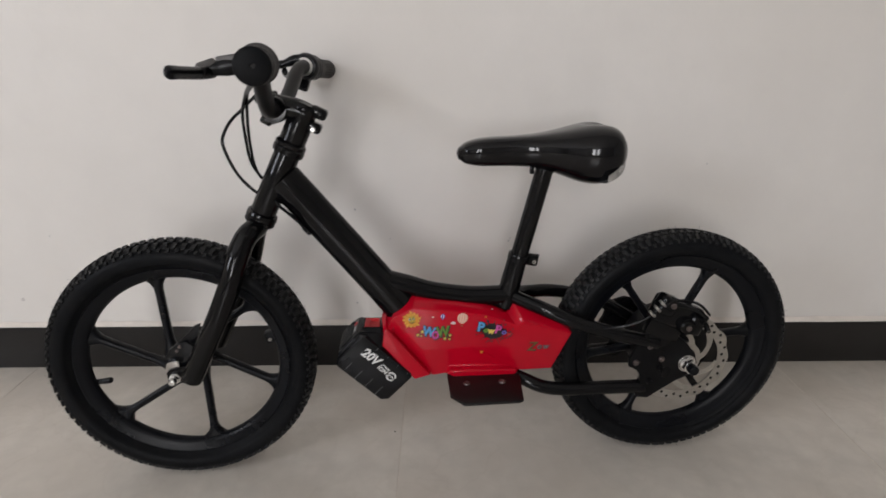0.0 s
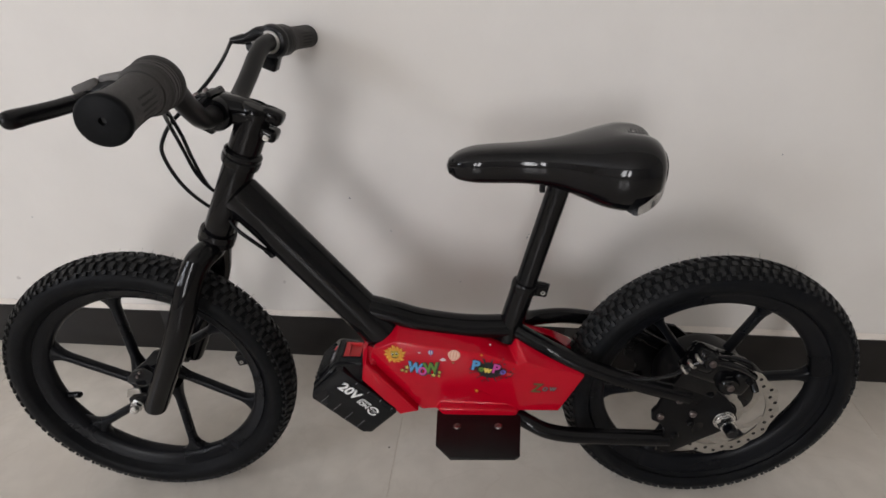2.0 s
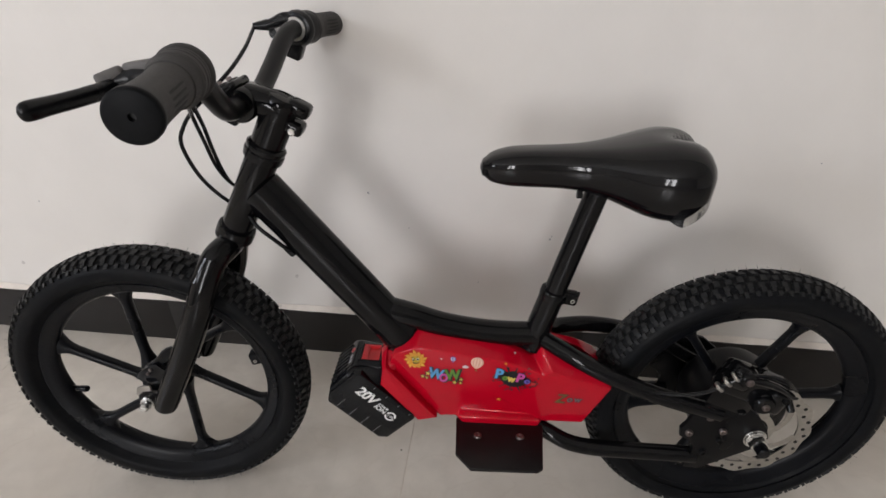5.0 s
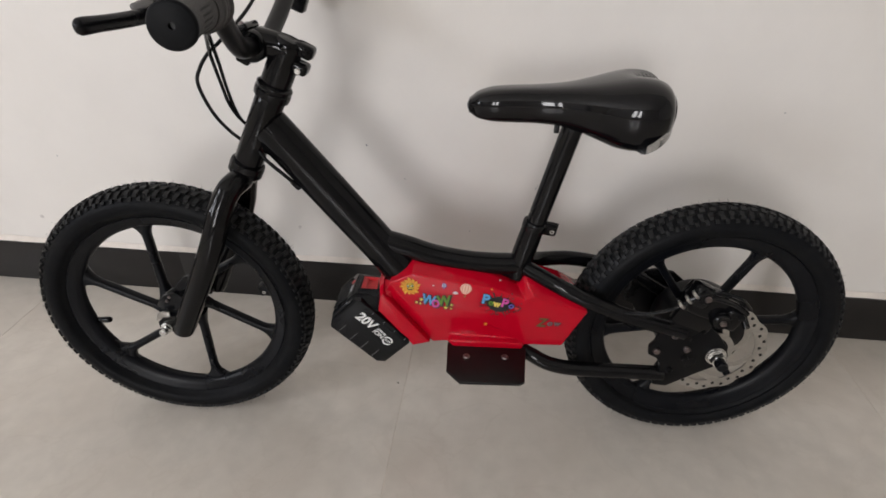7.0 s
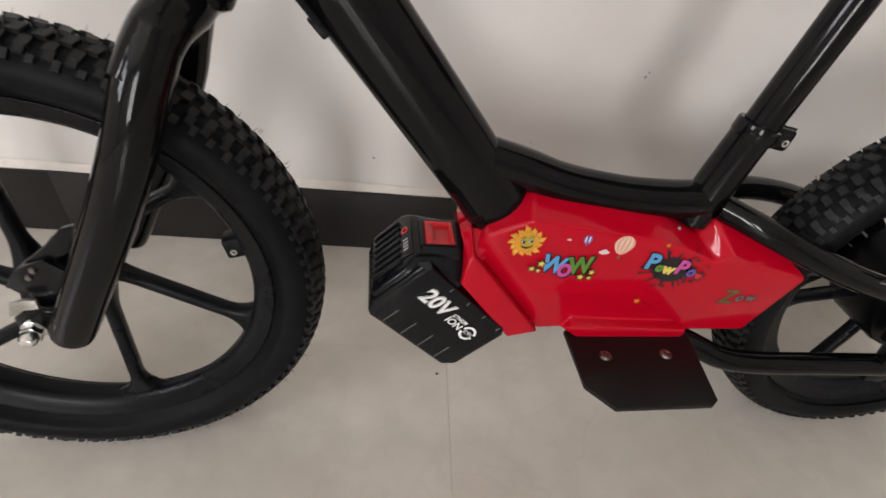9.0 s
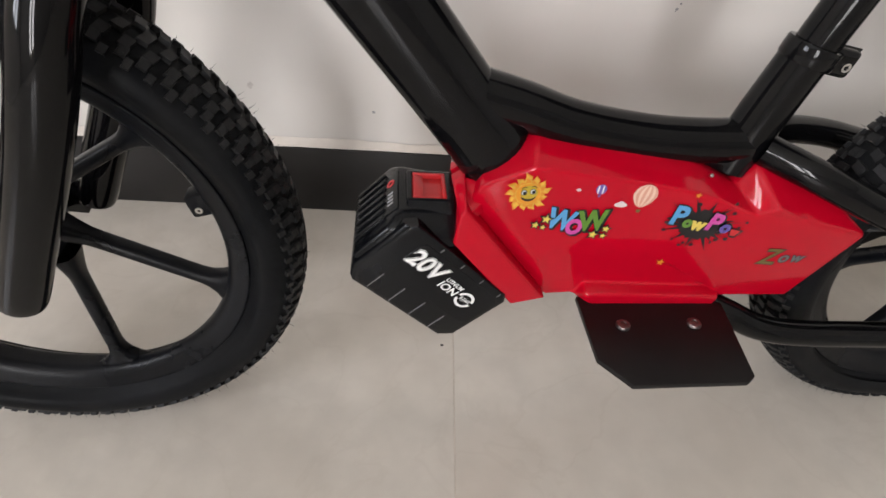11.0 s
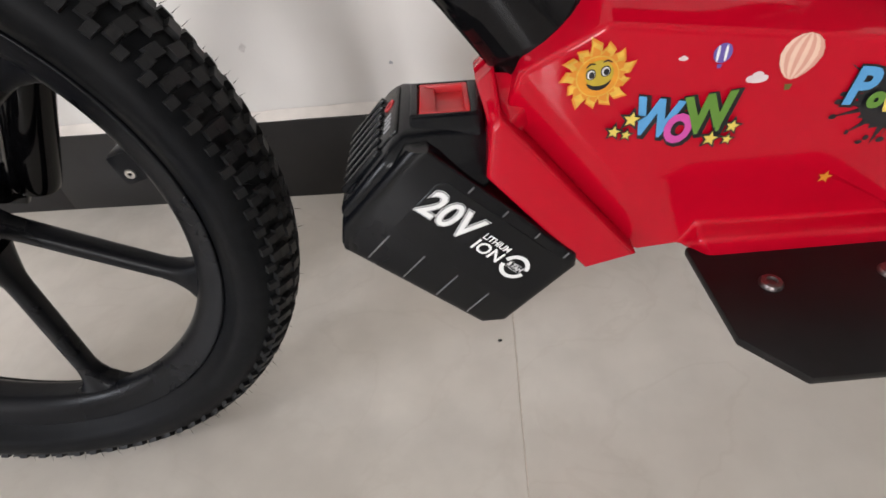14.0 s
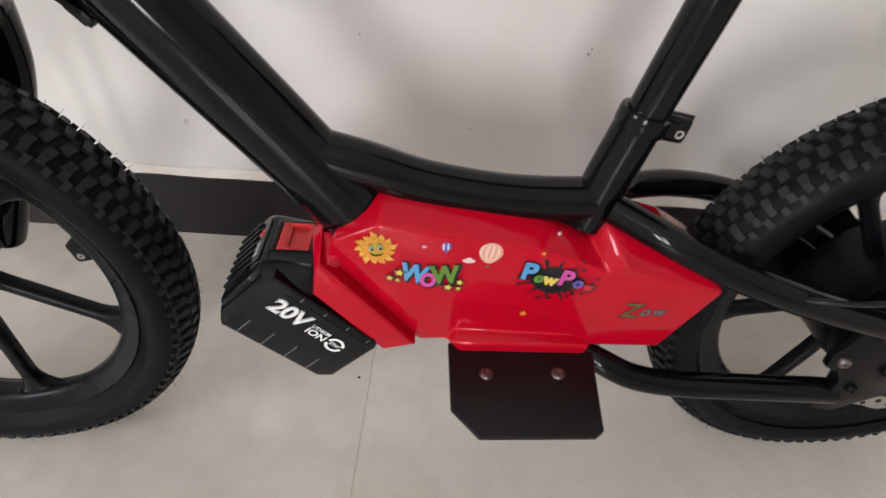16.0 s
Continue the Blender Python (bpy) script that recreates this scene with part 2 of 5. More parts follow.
def wall_with_window(name, window_name, w, x0, x1, mat, label):
    """A wall in its own frame (the room on its -y side) with an opening for a row of panes, and the window in it."""
    panes, z0, z1 = w["panes"], *w["z"]
    a, d = panes[0] - w["width"] / 2 - 0.05, panes[-1] + w["width"] / 2 + 0.05
    bm = bmesh.new()
    for ax, bx, az, bz in ((x0, a, 0, ROOM_H), (d, x1, 0, ROOM_H), (a, d, 0, z0), (a, d, z1, ROOM_H)):
        box(bm, ((ax + bx) / 2, w["deep"] / 2, (az + bz) / 2), (bx - ax, w["deep"], bz - az))
    solid(name, bm, mat, label, "wall", "structure").matrix_world = w["m"]
    ob = thing(window_name, "white framed two-pane window letting in daylight", "window", w["m"] @ pose(0, w["deep"] - 0.04, z0), "structure")
    bm = bmesh.new()
    for z in (0.025, z1 - z0 - 0.025):
        box(bm, ((a + d) / 2, 0, z), (d - a, 0.06, 0.05), 0.004)
    gap = panes[1] - panes[0] - w["width"]
    for x, t in ((a + 0.025, 0.05), (d - 0.025, 0.05), ((panes[0] + panes[1]) / 2, gap)):
        box(bm, (x, 0, (z1 - z0) / 2), (t - 0.002, 0.06, z1 - z0 - 0.1), 0.004)
    part("window_frame", bm, FRAME_WHITE, ob)
    for cx in panes:
        pane = part("pane", box(bmesh.new(), (cx, 0, (z1 - z0) / 2), (w["width"], 0.005, z1 - z0 - 0.1)), GLASS, ob)
        pane.visible_shadow = False


CX, LX = sum(ROOM_X) / 2, ROOM_X[1] - ROOM_X[0]
CY, LY = (WALL_Y + ROOM_Y) / 2, WALL_Y - ROOM_Y
solid("wall_north", box(bmesh.new(), (CX, WALL_Y + 0.06, ROOM_H / 2), (LX + 0.24, 0.12, ROOM_H)), WALL, "off-white painted plaster wall with faint stains", "wall", "structure")
solid("wall_east", box(bmesh.new(), (ROOM_X[1] + 0.06, CY, ROOM_H / 2), (0.12, LY - 0.002, ROOM_H)), WALL_SOUTH, "plain painted wall", "wall", "structure")
wall_with_window("wall_west", "window_1", WEST, ROOM_Y + 0.001, WALL_Y - 0.001, WALL_FAR, "plain off-white painted wall with a window")
wall_with_window("wall_south", "window_2", SOUTH, -ROOM_X[1] - 0.12, -ROOM_X[0] + 0.12, WALL_SOUTH, "plain painted wall with a window")
solid("ceiling", box(bmesh.new(), (CX, CY, ROOM_H + 0.05), (LX + 0.72, LY + 0.24, 0.1)), CEIL, "plain off-white ceiling", "ceiling", "structure")

# skirting and the uneven line of filler along its top
SK_H = 0.1045
skirting = thing("baseboard", "dark brown-black glazed skirting tiles along the wall", "baseboard", None, "structure")
k = -6
while k * TILE_W < ROOM_X[1] - 0.2:
    a, b = k * TILE_W + 0.31, (k + 1) * TILE_W + 0.31
    a, b = max(a, ROOM_X[0]), min(b, ROOM_X[1])
    if b - a > 0.05:
        piece = bmesh.new()
        box(piece, ((a + b) / 2, (FACE_Y + WALL_Y) / 2, SK_H / 2), (b - a - 0.0002, WALL_Y - FACE_Y, SK_H), 0.0003)
        part("skirting_tile", piece, SKIRT, skirting)
    k += 1
bm = bmesh.new()
rows = []
N = 420
for i in range(N + 1):
    x = ROOM_X[0] + (ROOM_X[1] - ROOM_X[0]) * i / N
    h = 0.0055 + 0.0035 * noise.noise((x * 9, 0, 0)) + 0.0015 * noise.noise((x * 40, 3, 0))
    d = 0.0095 + 0.0015 * noise.noise((x * 14, 7, 0))
    rows.append([bm.verts.new((x, WALL_Y, SK_H)), bm.verts.new((x, WALL_Y - d, SK_H + 0.0004)), bm.verts.new((x, WALL_Y - d * 0.75, SK_H + h * 0.6)), bm.verts.new((x, WALL_Y - 0.001, SK_H + h + 0.004))])
for a, b in zip(rows, rows[1:]):
    for j in range(3):
        bm.faces.new((a[j], a[j + 1], b[j + 1], b[j]))
solid("trim", bm, CAULK, "uneven cream filler line along the top of the skirting", "trim", "structure", 80)

# small marks on the wall and a crumb on the floor
for x, z, s in ((-0.11, 0.157, 1.0), (-0.258, 0.185, 2.0), (0.223, 0.304, 1.0), (0.226, 0.31, 0.7), (-0.101, 0.376, 0.9), (-0.85, 0.17, 2.2), (-0.03, 0.31, 0.6), (-0.75, 0.32, 0.8), (0.1, 0.2, 0.7), (0.62, 0.47, 0.8)):
    bm = bmesh.new()
    n = 9
    ring = [(0.0016 * s * (1 + 0.5 * random.uniform(-1, 1)) * math.cos(6.283 * i / n), 0.002 * s * (1 + 0.5 * random.uniform(-1, 1)) * math.sin(6.283 * i / n)) for i in range(n)]
    a = [bm.verts.new((x + u, WALL_Y - 0.0003, z + w)) for u, w in ring]
    b = [bm.verts.new((x + u * 1.2, WALL_Y + 0.001, z + w * 1.2)) for u, w in ring]
    bm.faces.new(a)
    for i in range(n):
        bm.faces.new((a[i], b[i], b[(i + 1) % n], a[(i + 1) % n]))
    solid("wall_mark", bm, INK["grey"] if s < 1.5 else SMUDGE, "small dark scuff on the painted wall", "mark")
bm = bmesh.new()
bmesh.ops.create_icosphere(bm, subdivisions=1, radius=0.0018, matrix=pose(-0.0135, 1.223, 0.0012) @ Matrix.Diagonal((1.2, 0.8, 0.6, 1)))
solid("crumb", bm, HOLE, "tiny dark crumb lying on the floor tile", "crumb")

# ---- the bike ----
bike = thing("electric_balance_bike", "black and red children's electric balance bike leaning on a wall", "bike", pose(0, 1.168, 0, 0, 0, 3.5) @ pose(0, 0, 0, -3.65, 0, 0))


def mirror(points, s):
    return [(p[0], p[1] * s, *p[2:]) for p in points]


# frame tubes
HEAD_T, HEAD_B = Vector((-0.1485, 0, 0.556)), Vector((-0.1985, 0, 0.457))
STEER = (HEAD_T - HEAD_B).normalized()
head = part("head_tube", lathe(bmesh.new(), [(0.0, 0), (0.0185, 0), (0.0195, 0.004), (0.0195, (HEAD_T - HEAD_B).length - 0.004), (0.0185, (HEAD_T - HEAD_B).length), (0, (HEAD_T - HEAD_B).length)], HEAD_B, 32, STEER), PAINT, bike)
for c, s, lab in ((HEAD_T, 1, "black upper headset cup"), (HEAD_B, -1, "black lower headset cup")):
    part("headset_cup", lathe(bmesh.new(), [(0.019, -0.006), (0.0228, -0.005), (0.0236, -0.001), (0.0236, 0.004), (0.0222, 0.0055), (0.0232, 0.007), (0.0232, 0.011), (0.0205, 0.014), (0.018, 0.0145)], c, 36, STEER * s), PAINT, head, lab)
part("down_tube", sweep(bmesh.new(), smooth_line([(-0.1605, 0, 0.513), (-0.1335, 0, 0.4795), (-0.075, 0, 0.4055), (-0.0155, 0, 0.3295), (0.0135, 0, 0.2895)], 5), 0.0282, 24, 0.78), PAINT, bike)
part("gusset", sweep(bmesh.new(), smooth_line([(-0.168, 0, 0.485), (-0.148, 0, 0.4695), (-0.118, 0, 0.434), (-0.09, 0, 0.40)], 5), [0.008] * 15 + [0.003], 12, 1.5), PAINT, bike)
part("top_tube", sweep(bmesh.new(), smooth_line([(-0.02, 0, 0.346), (0.02, 0, 0.3345), (0.06, 0, 0.321), (0.11, 0, 0.312), (0.15, 0, 0.3095), (0.195, 0, 0.3105)], 6), 0.0165, 20, 1.05), PAINT, bike)
part("seat_tube", sweep(bmesh.new(), [(0.185, 0, 0.290), (0.1945, 0, 0.334), (0.2055, 0, 0.379)], [0.0172, 0.0168, 0.0162], 24), PAINT, bike)
part("weld_bridge", sweep(bmesh.new(), smooth_line([(0.165, 0, 0.302), (0.19, 0, 0.293), (0.207, 0, 0.301)], 5), 0.0125, 14), PAINT, bike)
STAY_L = [(0.199, -0.012, 0.3105), (0.234, -0.034, 0.3010), (0.272, -0.047, 0.2870), (0.315, -0.056, 0.2725), (0.360, -0.062, 0.2600), (0.425, -0.067, 0.2440)]
STAY_R = [(0.197, 0.012, 0.312), (0.225, 0.036, 0.2985), (0.27, 0.049, 0.294), (0.32, 0.055, 0.284), (0.375, 0.058, 0.265), (0.44, 0.06, 0.228)]
for pts in (STAY_L, STAY_R):
    part("seat_stay", sweep(bmesh.new(), smooth_line(pts, 6), 0.0116, 16), PAINT, bike)
CHAIN = [(0.174, -0.02, 0.180), (0.196, -0.033, 0.1765), (0.216, -0.045, 0.1725), (0.243, -0.053, 0.163), (0.28, -0.057, 0.159), (0.34, -0.061, 0.161), (0.412, -0.065, 0.163)]
for s in (1, -1):
    part("chain_stay", sweep(bmesh.new(), smooth_line(mirror(CHAIN, s), 6), 0.0113, 16), PAINT, bike)
    bm = bmesh.new()
    prism(bm, [(0.398, 0.147), (0.418, 0.1445), (0.452, 0.168), (0.489, 0.192), (0.4955, 0.207), (0.489, 0.224), (0.474, 0.244), (0.452, 0.262), (0.424, 0.268), (0.402, 0.262), (0.389, 0.243), (0.385, 0.2285), (0.379, 0.219), (0.381, 0.205), (0.394, 0.198), (0.402, 0.186), (0.402, 0.172), (0.395, 0.163)], s * -0.0725, s * -0.066, 0.0012)
    part("dropout", bm, BLACK_STEEL, bike)
part("seat_clamp", lathe(bmesh.new(), [(0.0158, -0.0065), (0.0174, -0.006), (0.0180, -0.0048), (0.0180, 0.005), (0.0174, 0.0064), (0.0140, 0.0068)], (0.2055, 0, 0.3755), 30, (0.0105, 0, 0.045)), PAINT, bike)
bm = bmesh.new()
box(bm, (0.2245, 0, 0.3715), (0.0250, 0.0140, 0.0185), 0.0042, pose(0, 0, 0, 0, 10, 0), 3)
box(bm, (0.2130, 0, 0.3735), (0.0120, 0.0170, 0.0120), 0.0035, None, 3)
clamp_lug = part("clamp_lug", bm, PAINT, bike)
part("clamp_slot", box(bmesh.new(), (0.2285, 0, 0.3712), (0.0200, 0.0016, 0.0192), 0.0, pose(0, 0, 0, 0, 10, 0)), HOLE, clamp_lug)
part("clamp_bolt", lathe(bmesh.new(), [(0, -0.0066), (0.0014, -0.0068), (0.0017, -0.0076), (0.0031, -0.0078), (0.0035, -0.0070), (0.0035, -0.0060), (0, -0.0060)], (0.2300, 0, 0.3688), 14), CHROME, clamp_lug, "small bright clamp bolt")
part("seat_post", sweep(bmesh.new(), [(0.202, 0, 0.36), (0.2245, 0, 0.452), (0.2435, 0, 0.53)], 0.0142, 24), PAINT, bike)

# fork
fork = part("fork_crown", sweep(bmesh.new(), smooth_line([(-0.231, -0.048, 0.405), (-0.216, -0.034, 0.433), (-0.2065, -0.014, 0.441), (-0.2055, 0.0, 0.4425), (-0.2065, 0.014, 0.441), (-0.216, 0.034, 0.433), (-0.231, 0.048, 0.405)], 6), 0.0165, 18), PAINT, bike)
part("steerer", lathe(bmesh.new(), [(0, 0), (0.0145, 0), (0.0145, 0.2), (0, 0.2)], HEAD_B - STEER * 0.03, 24, STEER), PAINT, fork)
for s in (1, -1):
    leg = [(-0.2165, -0.036, 0.434, 0.0155), (-0.229, -0.050, 0.402, 0.0162), (-0.2405, -0.0575, 0.369, 0.0165), (-0.262, -0.060, 0.321, 0.0165), (-0.2955, -0.060, 0.256, 0.0160), (-0.3170, -0.060, 0.2135, 0.0155), (-0.3190, -0.060, 0.2095, 0.013), (-0.3200, -0.060, 0.2075, 0.006)]
    line = smooth_line(mirror(leg, s), 5)
    part("fork_leg", sweep(bmesh.new(), line, [q[3] for q in line], 22), PAINT, fork)
    bm = bmesh.new()
    prism(bm, [(-0.359, 0.206), (-0.349, 0.2015), (-0.325, 0.199), (-0.315, 0.212), (-0.327, 0.231), (-0.349, 0.2265), (-0.359, 0.219)], s * -0.0545, s * -0.050, 0.001)
    part("fork_end", bm, PAINT, fork)


# wheels
def tyre_mesh(bm, cx, cz, R):
    half, crown = 0.0312, R - 0.0031
    prof = []
    for k in range(17):
        a = -math.pi / 2 * 1.25 + k / 16 * math.pi * 1.25
        w, h = math.sin(a), math.cos(a)
        prof.append((crown - 0.0235 + 0.0235 * (abs(h) ** 0.85 if h >= 0 else -abs(h)), half * w * (1 if h > 0 else 1 + 0.16 * h)))
    prof = [(0.163, -0.0135), (0.1697, -0.0186), (0.1709, -0.0207), (0.1755, -0.0235)] + prof + [(0.1755, 0.0235), (0.1709, 0.0207), (0.1697, 0.0186), (0.163, 0.0135)]
    lathe(bm, prof, (cx, 0, cz), 120)
    return crown


def knob(bm, cx, cz, crown, ang, y, la, wy, h, skew=0.0):
    """One tread block on the crown: angle, place across, length along, width across, height."""
    half, y, wy = 0.0312, y * 1.083, wy * 1.083
    top, low = [], []
    for sa, sy in ((-1, -1), (1, -1), (1, 1), (-1, 1)):
        for out, k in ((low, 1.0), (top, 0.8)):
            yy = y + sy * wy / 2 * (0.5 + k / 2)
            q = max(-0.98, min(0.98, yy / half))
            base = crown - 0.0235 + 0.0235 * (1 - q * q) ** 0.425
            nr = Vector((1.0, 0.694 * q * (1 - q * q) ** -0.5)).normalized()
            lift = 0.93 * h if out is top else -0.002
            r, yy2 = base + nr.x * lift, yy + nr.y * lift
            t = ang + (sa * la / 2 * k + skew * sy) / crown
            out.append(bm.verts.new((cx + r * math.cos(t), yy2, cz + r * math.sin(t))))
    bm.faces.new(top)
    for i in range(4):
        j = (i + 1) % 4
        bm.faces.new((low[i], low[j], top[j], top[i]))


def wheel(name, cx, cz, R, turn, label, dish=0.0, swirl=0.0, deep=0.0):
    bm = bmesh.new()
    sec = smooth_line([(0.1495, -0.003), (0.1500, -0.0075), (0.1522, -0.0115), (0.1558, -0.0143), (0.1602, -0.0163), (0.1650, -0.0180), (0.1688, -0.0194), (0.1706, -0.0197), (0.1716, -0.0183), (0.1712, -0.0150)], 3)
    sec = [(0.1495 + 0.89 * (float(q[0]) - 0.1495) - deep * max(0.0, 0.1652 - float(q[0])) / 0.0157, float(q[1])) for q in sec] + [(0.162, -0.012)]
    back = [(r + 0.0105 * max(0.0, (0.170 - r) / 0.0205) ** 1.2, -y) for r, y in sec[::-1]]  # the far side is cast with a draft
    lathe(bm, sec + back, (cx, 0, cz), 132, closed=True)
    rim = part(name, bm, CAST, bike, label)
    for k in range(6):
        a = radians(turn + 60 * k)
        er, et = Vector((math.cos(a), 0, math.sin(a))), Vector((-math.sin(a), 0, math.cos(a)))
        bm = bmesh.new()
        rings = []
        for i in range(19):
            f = i / 18
            r = 0.020 + f * 0.1390
            flare = max(0.0, (r - 0.128) / 0.0265)
            hubf = max(0.0, (0.045 - r) / 0.025)
            w = 0.0058 + 0.0175 * flare ** 2.4 + 0.004 * hubf ** 1.5
            t = 0.0072 + 0.006 * hubf + 0.0022 * flare
            c = Vector((cx, dish * (1 - f) ** 1.2, cz)) + er * r + et * swirl * (1 - f)
            rings.append([bm.verts.new(c + et * u * w + Vector((0, v * t, 0))) for u, v in ((-1, -0.4), (-0.86, -0.75), (-0.55, -0.95), (0, -1.02), (0.55, -0.95), (0.86, -0.75), (1, -0.4), (1, 0.4), (0.86, 0.75), (0.4, 1), (-0.4, 1), (-0.86, 0.75), (-1, 0.4))])
        for p, q in zip(rings, rings[1:]):
            for j in range(len(p)):
                bm.faces.new((p[j], p[(j + 1) % len(p)], q[(j + 1) % len(p)], q[j]))
        part("spoke", bm, CAST, rim, angle=75)
    bm = bmesh.new()
    crown = tyre_mesh(bm, cx, cz, R)
    tyre = part("tyre", bm, RUBBER, rim, "knobbly black rubber tyre", 60)
    bm = bmesh.new()
    N = 94
    d = 2 * math.pi / N
    for i in range(N):
        for e in (-1, 1):
            a = (i + (0.25 if e > 0 else -0.25)) * d
            jit = [random.uniform(-0.0005, 0.0005) for _ in range(6)]
            knob(bm, cx, cz, crown, a + jit[0] * 2, e * (0.0056 if i % 2 else 0.0066), 0.0086 + jit[1], 0.0098 if i % 2 else 0.0078, 0.0034, 0.0009 * e)
            knob(bm, cx, cz, crown, a + 0.46 * d, e * 0.0152, 0.0082 + jit[2], 0.0066, 0.0034, 0.0006 * e)
            knob(bm, cx, cz, crown, a + (0.40 if i % 2 else 0.52) * d, e * 0.0202, 0.0070 + jit[3], 0.0050, 0.0033)
            knob(bm, cx, cz, crown, a + 0.02 * d, e * 0.0236, 0.0060 + jit[4], 0.0044 if i % 2 else 0.0036, 0.0030)
    tagged(part("tread", bm, TREAD, rim, "staggered tread blocks with moulding hairs", 30), kind="stuff")
    bm = bmesh.new()
    for i in range(4 * N):
        k, e = i // 4, (-1 if i % 2 else 1)
        edge = i % 4 < 2
        if not edge and random.random() < 0.55:
            continue
        a = 2 * math.pi * (k + (0.0 if edge else 0.5) + random.uniform(-0.12, 0.12)) / N
        y = e * (0.0252 if edge else 0.0178)
        r = crown - 0.0045 if edge else crown + 0.0005
        L = random.uniform(-0.001, 0.003)
        p = Vector((cx + r * math.cos(a), y, cz + r * math.sin(a)))
        t0 = a + random.uniform(-0.3, 0.3)
        d = Vector((math.cos(t0), e * random.uniform(0.1, 0.6), math.sin(t0))).normalized()
        if p.z + d.z * (L + 0.004) < 0.001:
            continue
        u = d.orthogonal().normalized() * 0.00028
        w = d.cross(u)
        b = [bm.verts.new(p + u), bm.verts.new(p - u * 0.5 + w * 0.87), bm.verts.new(p - u * 0.5 - w * 0.87)]
        t = bm.verts.new(p + d * (L + 0.004))
        for j in range(3):
            bm.faces.new((b[j], b[(j + 1) % 3], t))
    tagged(part("moulding_hairs", bm, RUBBER, rim), kind="stuff")
    return rim


FRONT, REAR = (-0.3475, 0.2120), (0.4765, 0.2080)
front = wheel("front_wheel", *FRONT, 0.2120, 39.0, "black six-spoke wheel with a knobbly tyre", 0.004, 0.0205)
front.matrix_local = pose(FRONT[0], 0, FRONT[1], 0, 0, 2.2) @ pose(-FRONT[0], 0, -FRONT[1])  # steered a little
rear = wheel("rear_wheel", *REAR, 0.2080, 6.5, "black six-spoke drive wheel with a knobbly tyre", 0.008, 0.0, 0.0048)


def hex_nut(bm, c, y0, y1, r):
    pts = [(c[0] + r * math.cos(radians(60 * k + 12)), c[1] + r * math.sin(radians(60 * k + 12))) for k in range(6)]
    prism(bm, pts, y0, y1, 0.0012)


part("hub", lathe(bmesh.new(), [(0, -0.05), (0.0085, -0.05), (0.0085, -0.043), (0.015, -0.042), (0.0165, -0.030), (0.0225, -0.026), (0.0255, -0.014), (0.0255, 0.014), (0.0225, 0.026), (0.0165, 0.030), (0.015, 0.042), (0.0085, 0.043), (0.0085, 0.05), (0, 0.05)], (FRONT[0], 0, FRONT[1]), 36), CAST, front)
bm = bmesh.new()
lathe(bm, [(0, -0.060), (0.0088, -0.060), (0.0092, -0.0545), (0.0, -0.0545)], (FRONT[0], 0, FRONT[1]), 24)
part("axle_washer", bm, CHROME, front)
bm = bmesh.new()
hex_nut(bm, FRONT, -0.066, -0.059, 0.0082)
lathe(bm, [(0.0066, -0.066), (0.0062, -0.0705), (0.0042, -0.0735), (0, -0.0748)], (FRONT[0], 0, FRONT[1]), 20)
part("axle_nut", bm, CHROME, front, "domed chrome axle nut")
bm = bmesh.new()
prism(bm, [(-0.361, 0.2235), (-0.355, 0.2265), (-0.349, 0.2305), (-0.3385, 0.2315), (-0.3385, 0.2400), (-0.347, 0.2405), (-0.3565, 0.2375)], -0.0575, -0.0545, 0.0006)
part("axle_washer", bm, STEEL, front, "bent steel retaining washer")
bm = bmesh.new()
prism(bm, [(-0.3600, 0.2430), (-0.3520, 0.2560), (-0.3440, 0.2625), (-0.3260, 0.2700), (-0.3150, 0.2600), (-0.3330, 0.2190), (-0.3430, 0.2220), (-0.3450, 0.2380)], -0.047, -0.040, 0.0018)
prism(bm, [(-0.3460, 0.2610), (-0.3251, 0.2781), (-0.3101, 0.2935), (-0.3000, 0.2970), (-0.3080, 0.2740), (-0.3280, 0.2630)], -0.043, -0.036, 0.0025)
axle_bracket = part("axle_bracket", bm, PLASTIC, fork, "black bracket holding the front axle")
for x, z in ((-0.3350, 0.2610), (-0.3400, 0.2540)):
    part("bolt", lathe(bmesh.new(), [(0, -0.002), (0.002, -0.002), (0.0026, -0.0012), (0.0026, 0.001), (0, 0.001)], (x, -0.047, z), 12), DULL_STEEL, axle_bracket)
va = radians(192)
vp = Vector((FRONT[0] + 0.152 * math.cos(va), 0, FRONT[1] + 0.152 * math.sin(va)))
vd = Vector((-math.cos(va), -0.25, -math.sin(va))).normalized()
part("valve", lathe(bmesh.new(), [(0, -0.004), (0.0046, -0.004), (0.0046, 0.010), (0.0038, 0.012), (0.0050, 0.0135), (0.0050, 0.0255), (0.0042, 0.0275), (0, 0.028)], vp, 16, vd), PLASTIC, front, "black capped tyre valve")
bm = bmesh.new()
la = radians(13.5)
lr, lt = Vector((math.cos(la), 0, math.sin(la))), Vector((-math.sin(la), 0, math.cos(la)))
lm = Matrix((( lr.x, 0, lt.x, 0), (0, 1, 0, 0), (lr.z, 0, lt.z, 0), (0, 0, 0, 1)))
box(bm, Vector((FRONT[0], 0.0, FRONT[1])) + lr * 0.1465 + lt * 0.002, (0.022, 0.017, 0.019), 0.003, lm)
part("rim_lug", bm, CAST, front)
part("lug_eyelet", lathe(bmesh.new(), [(0.0012, -0.0092), (0.0026, -0.0092), (0.0030, -0.0086), (0.0030, -0.007), (0.0012, -0.007)], Vector((FRONT[0], 0.0, FRONT[1])) + lr * 0.1425 - lt * 0.001, 18, closed=True), STEEL, front)

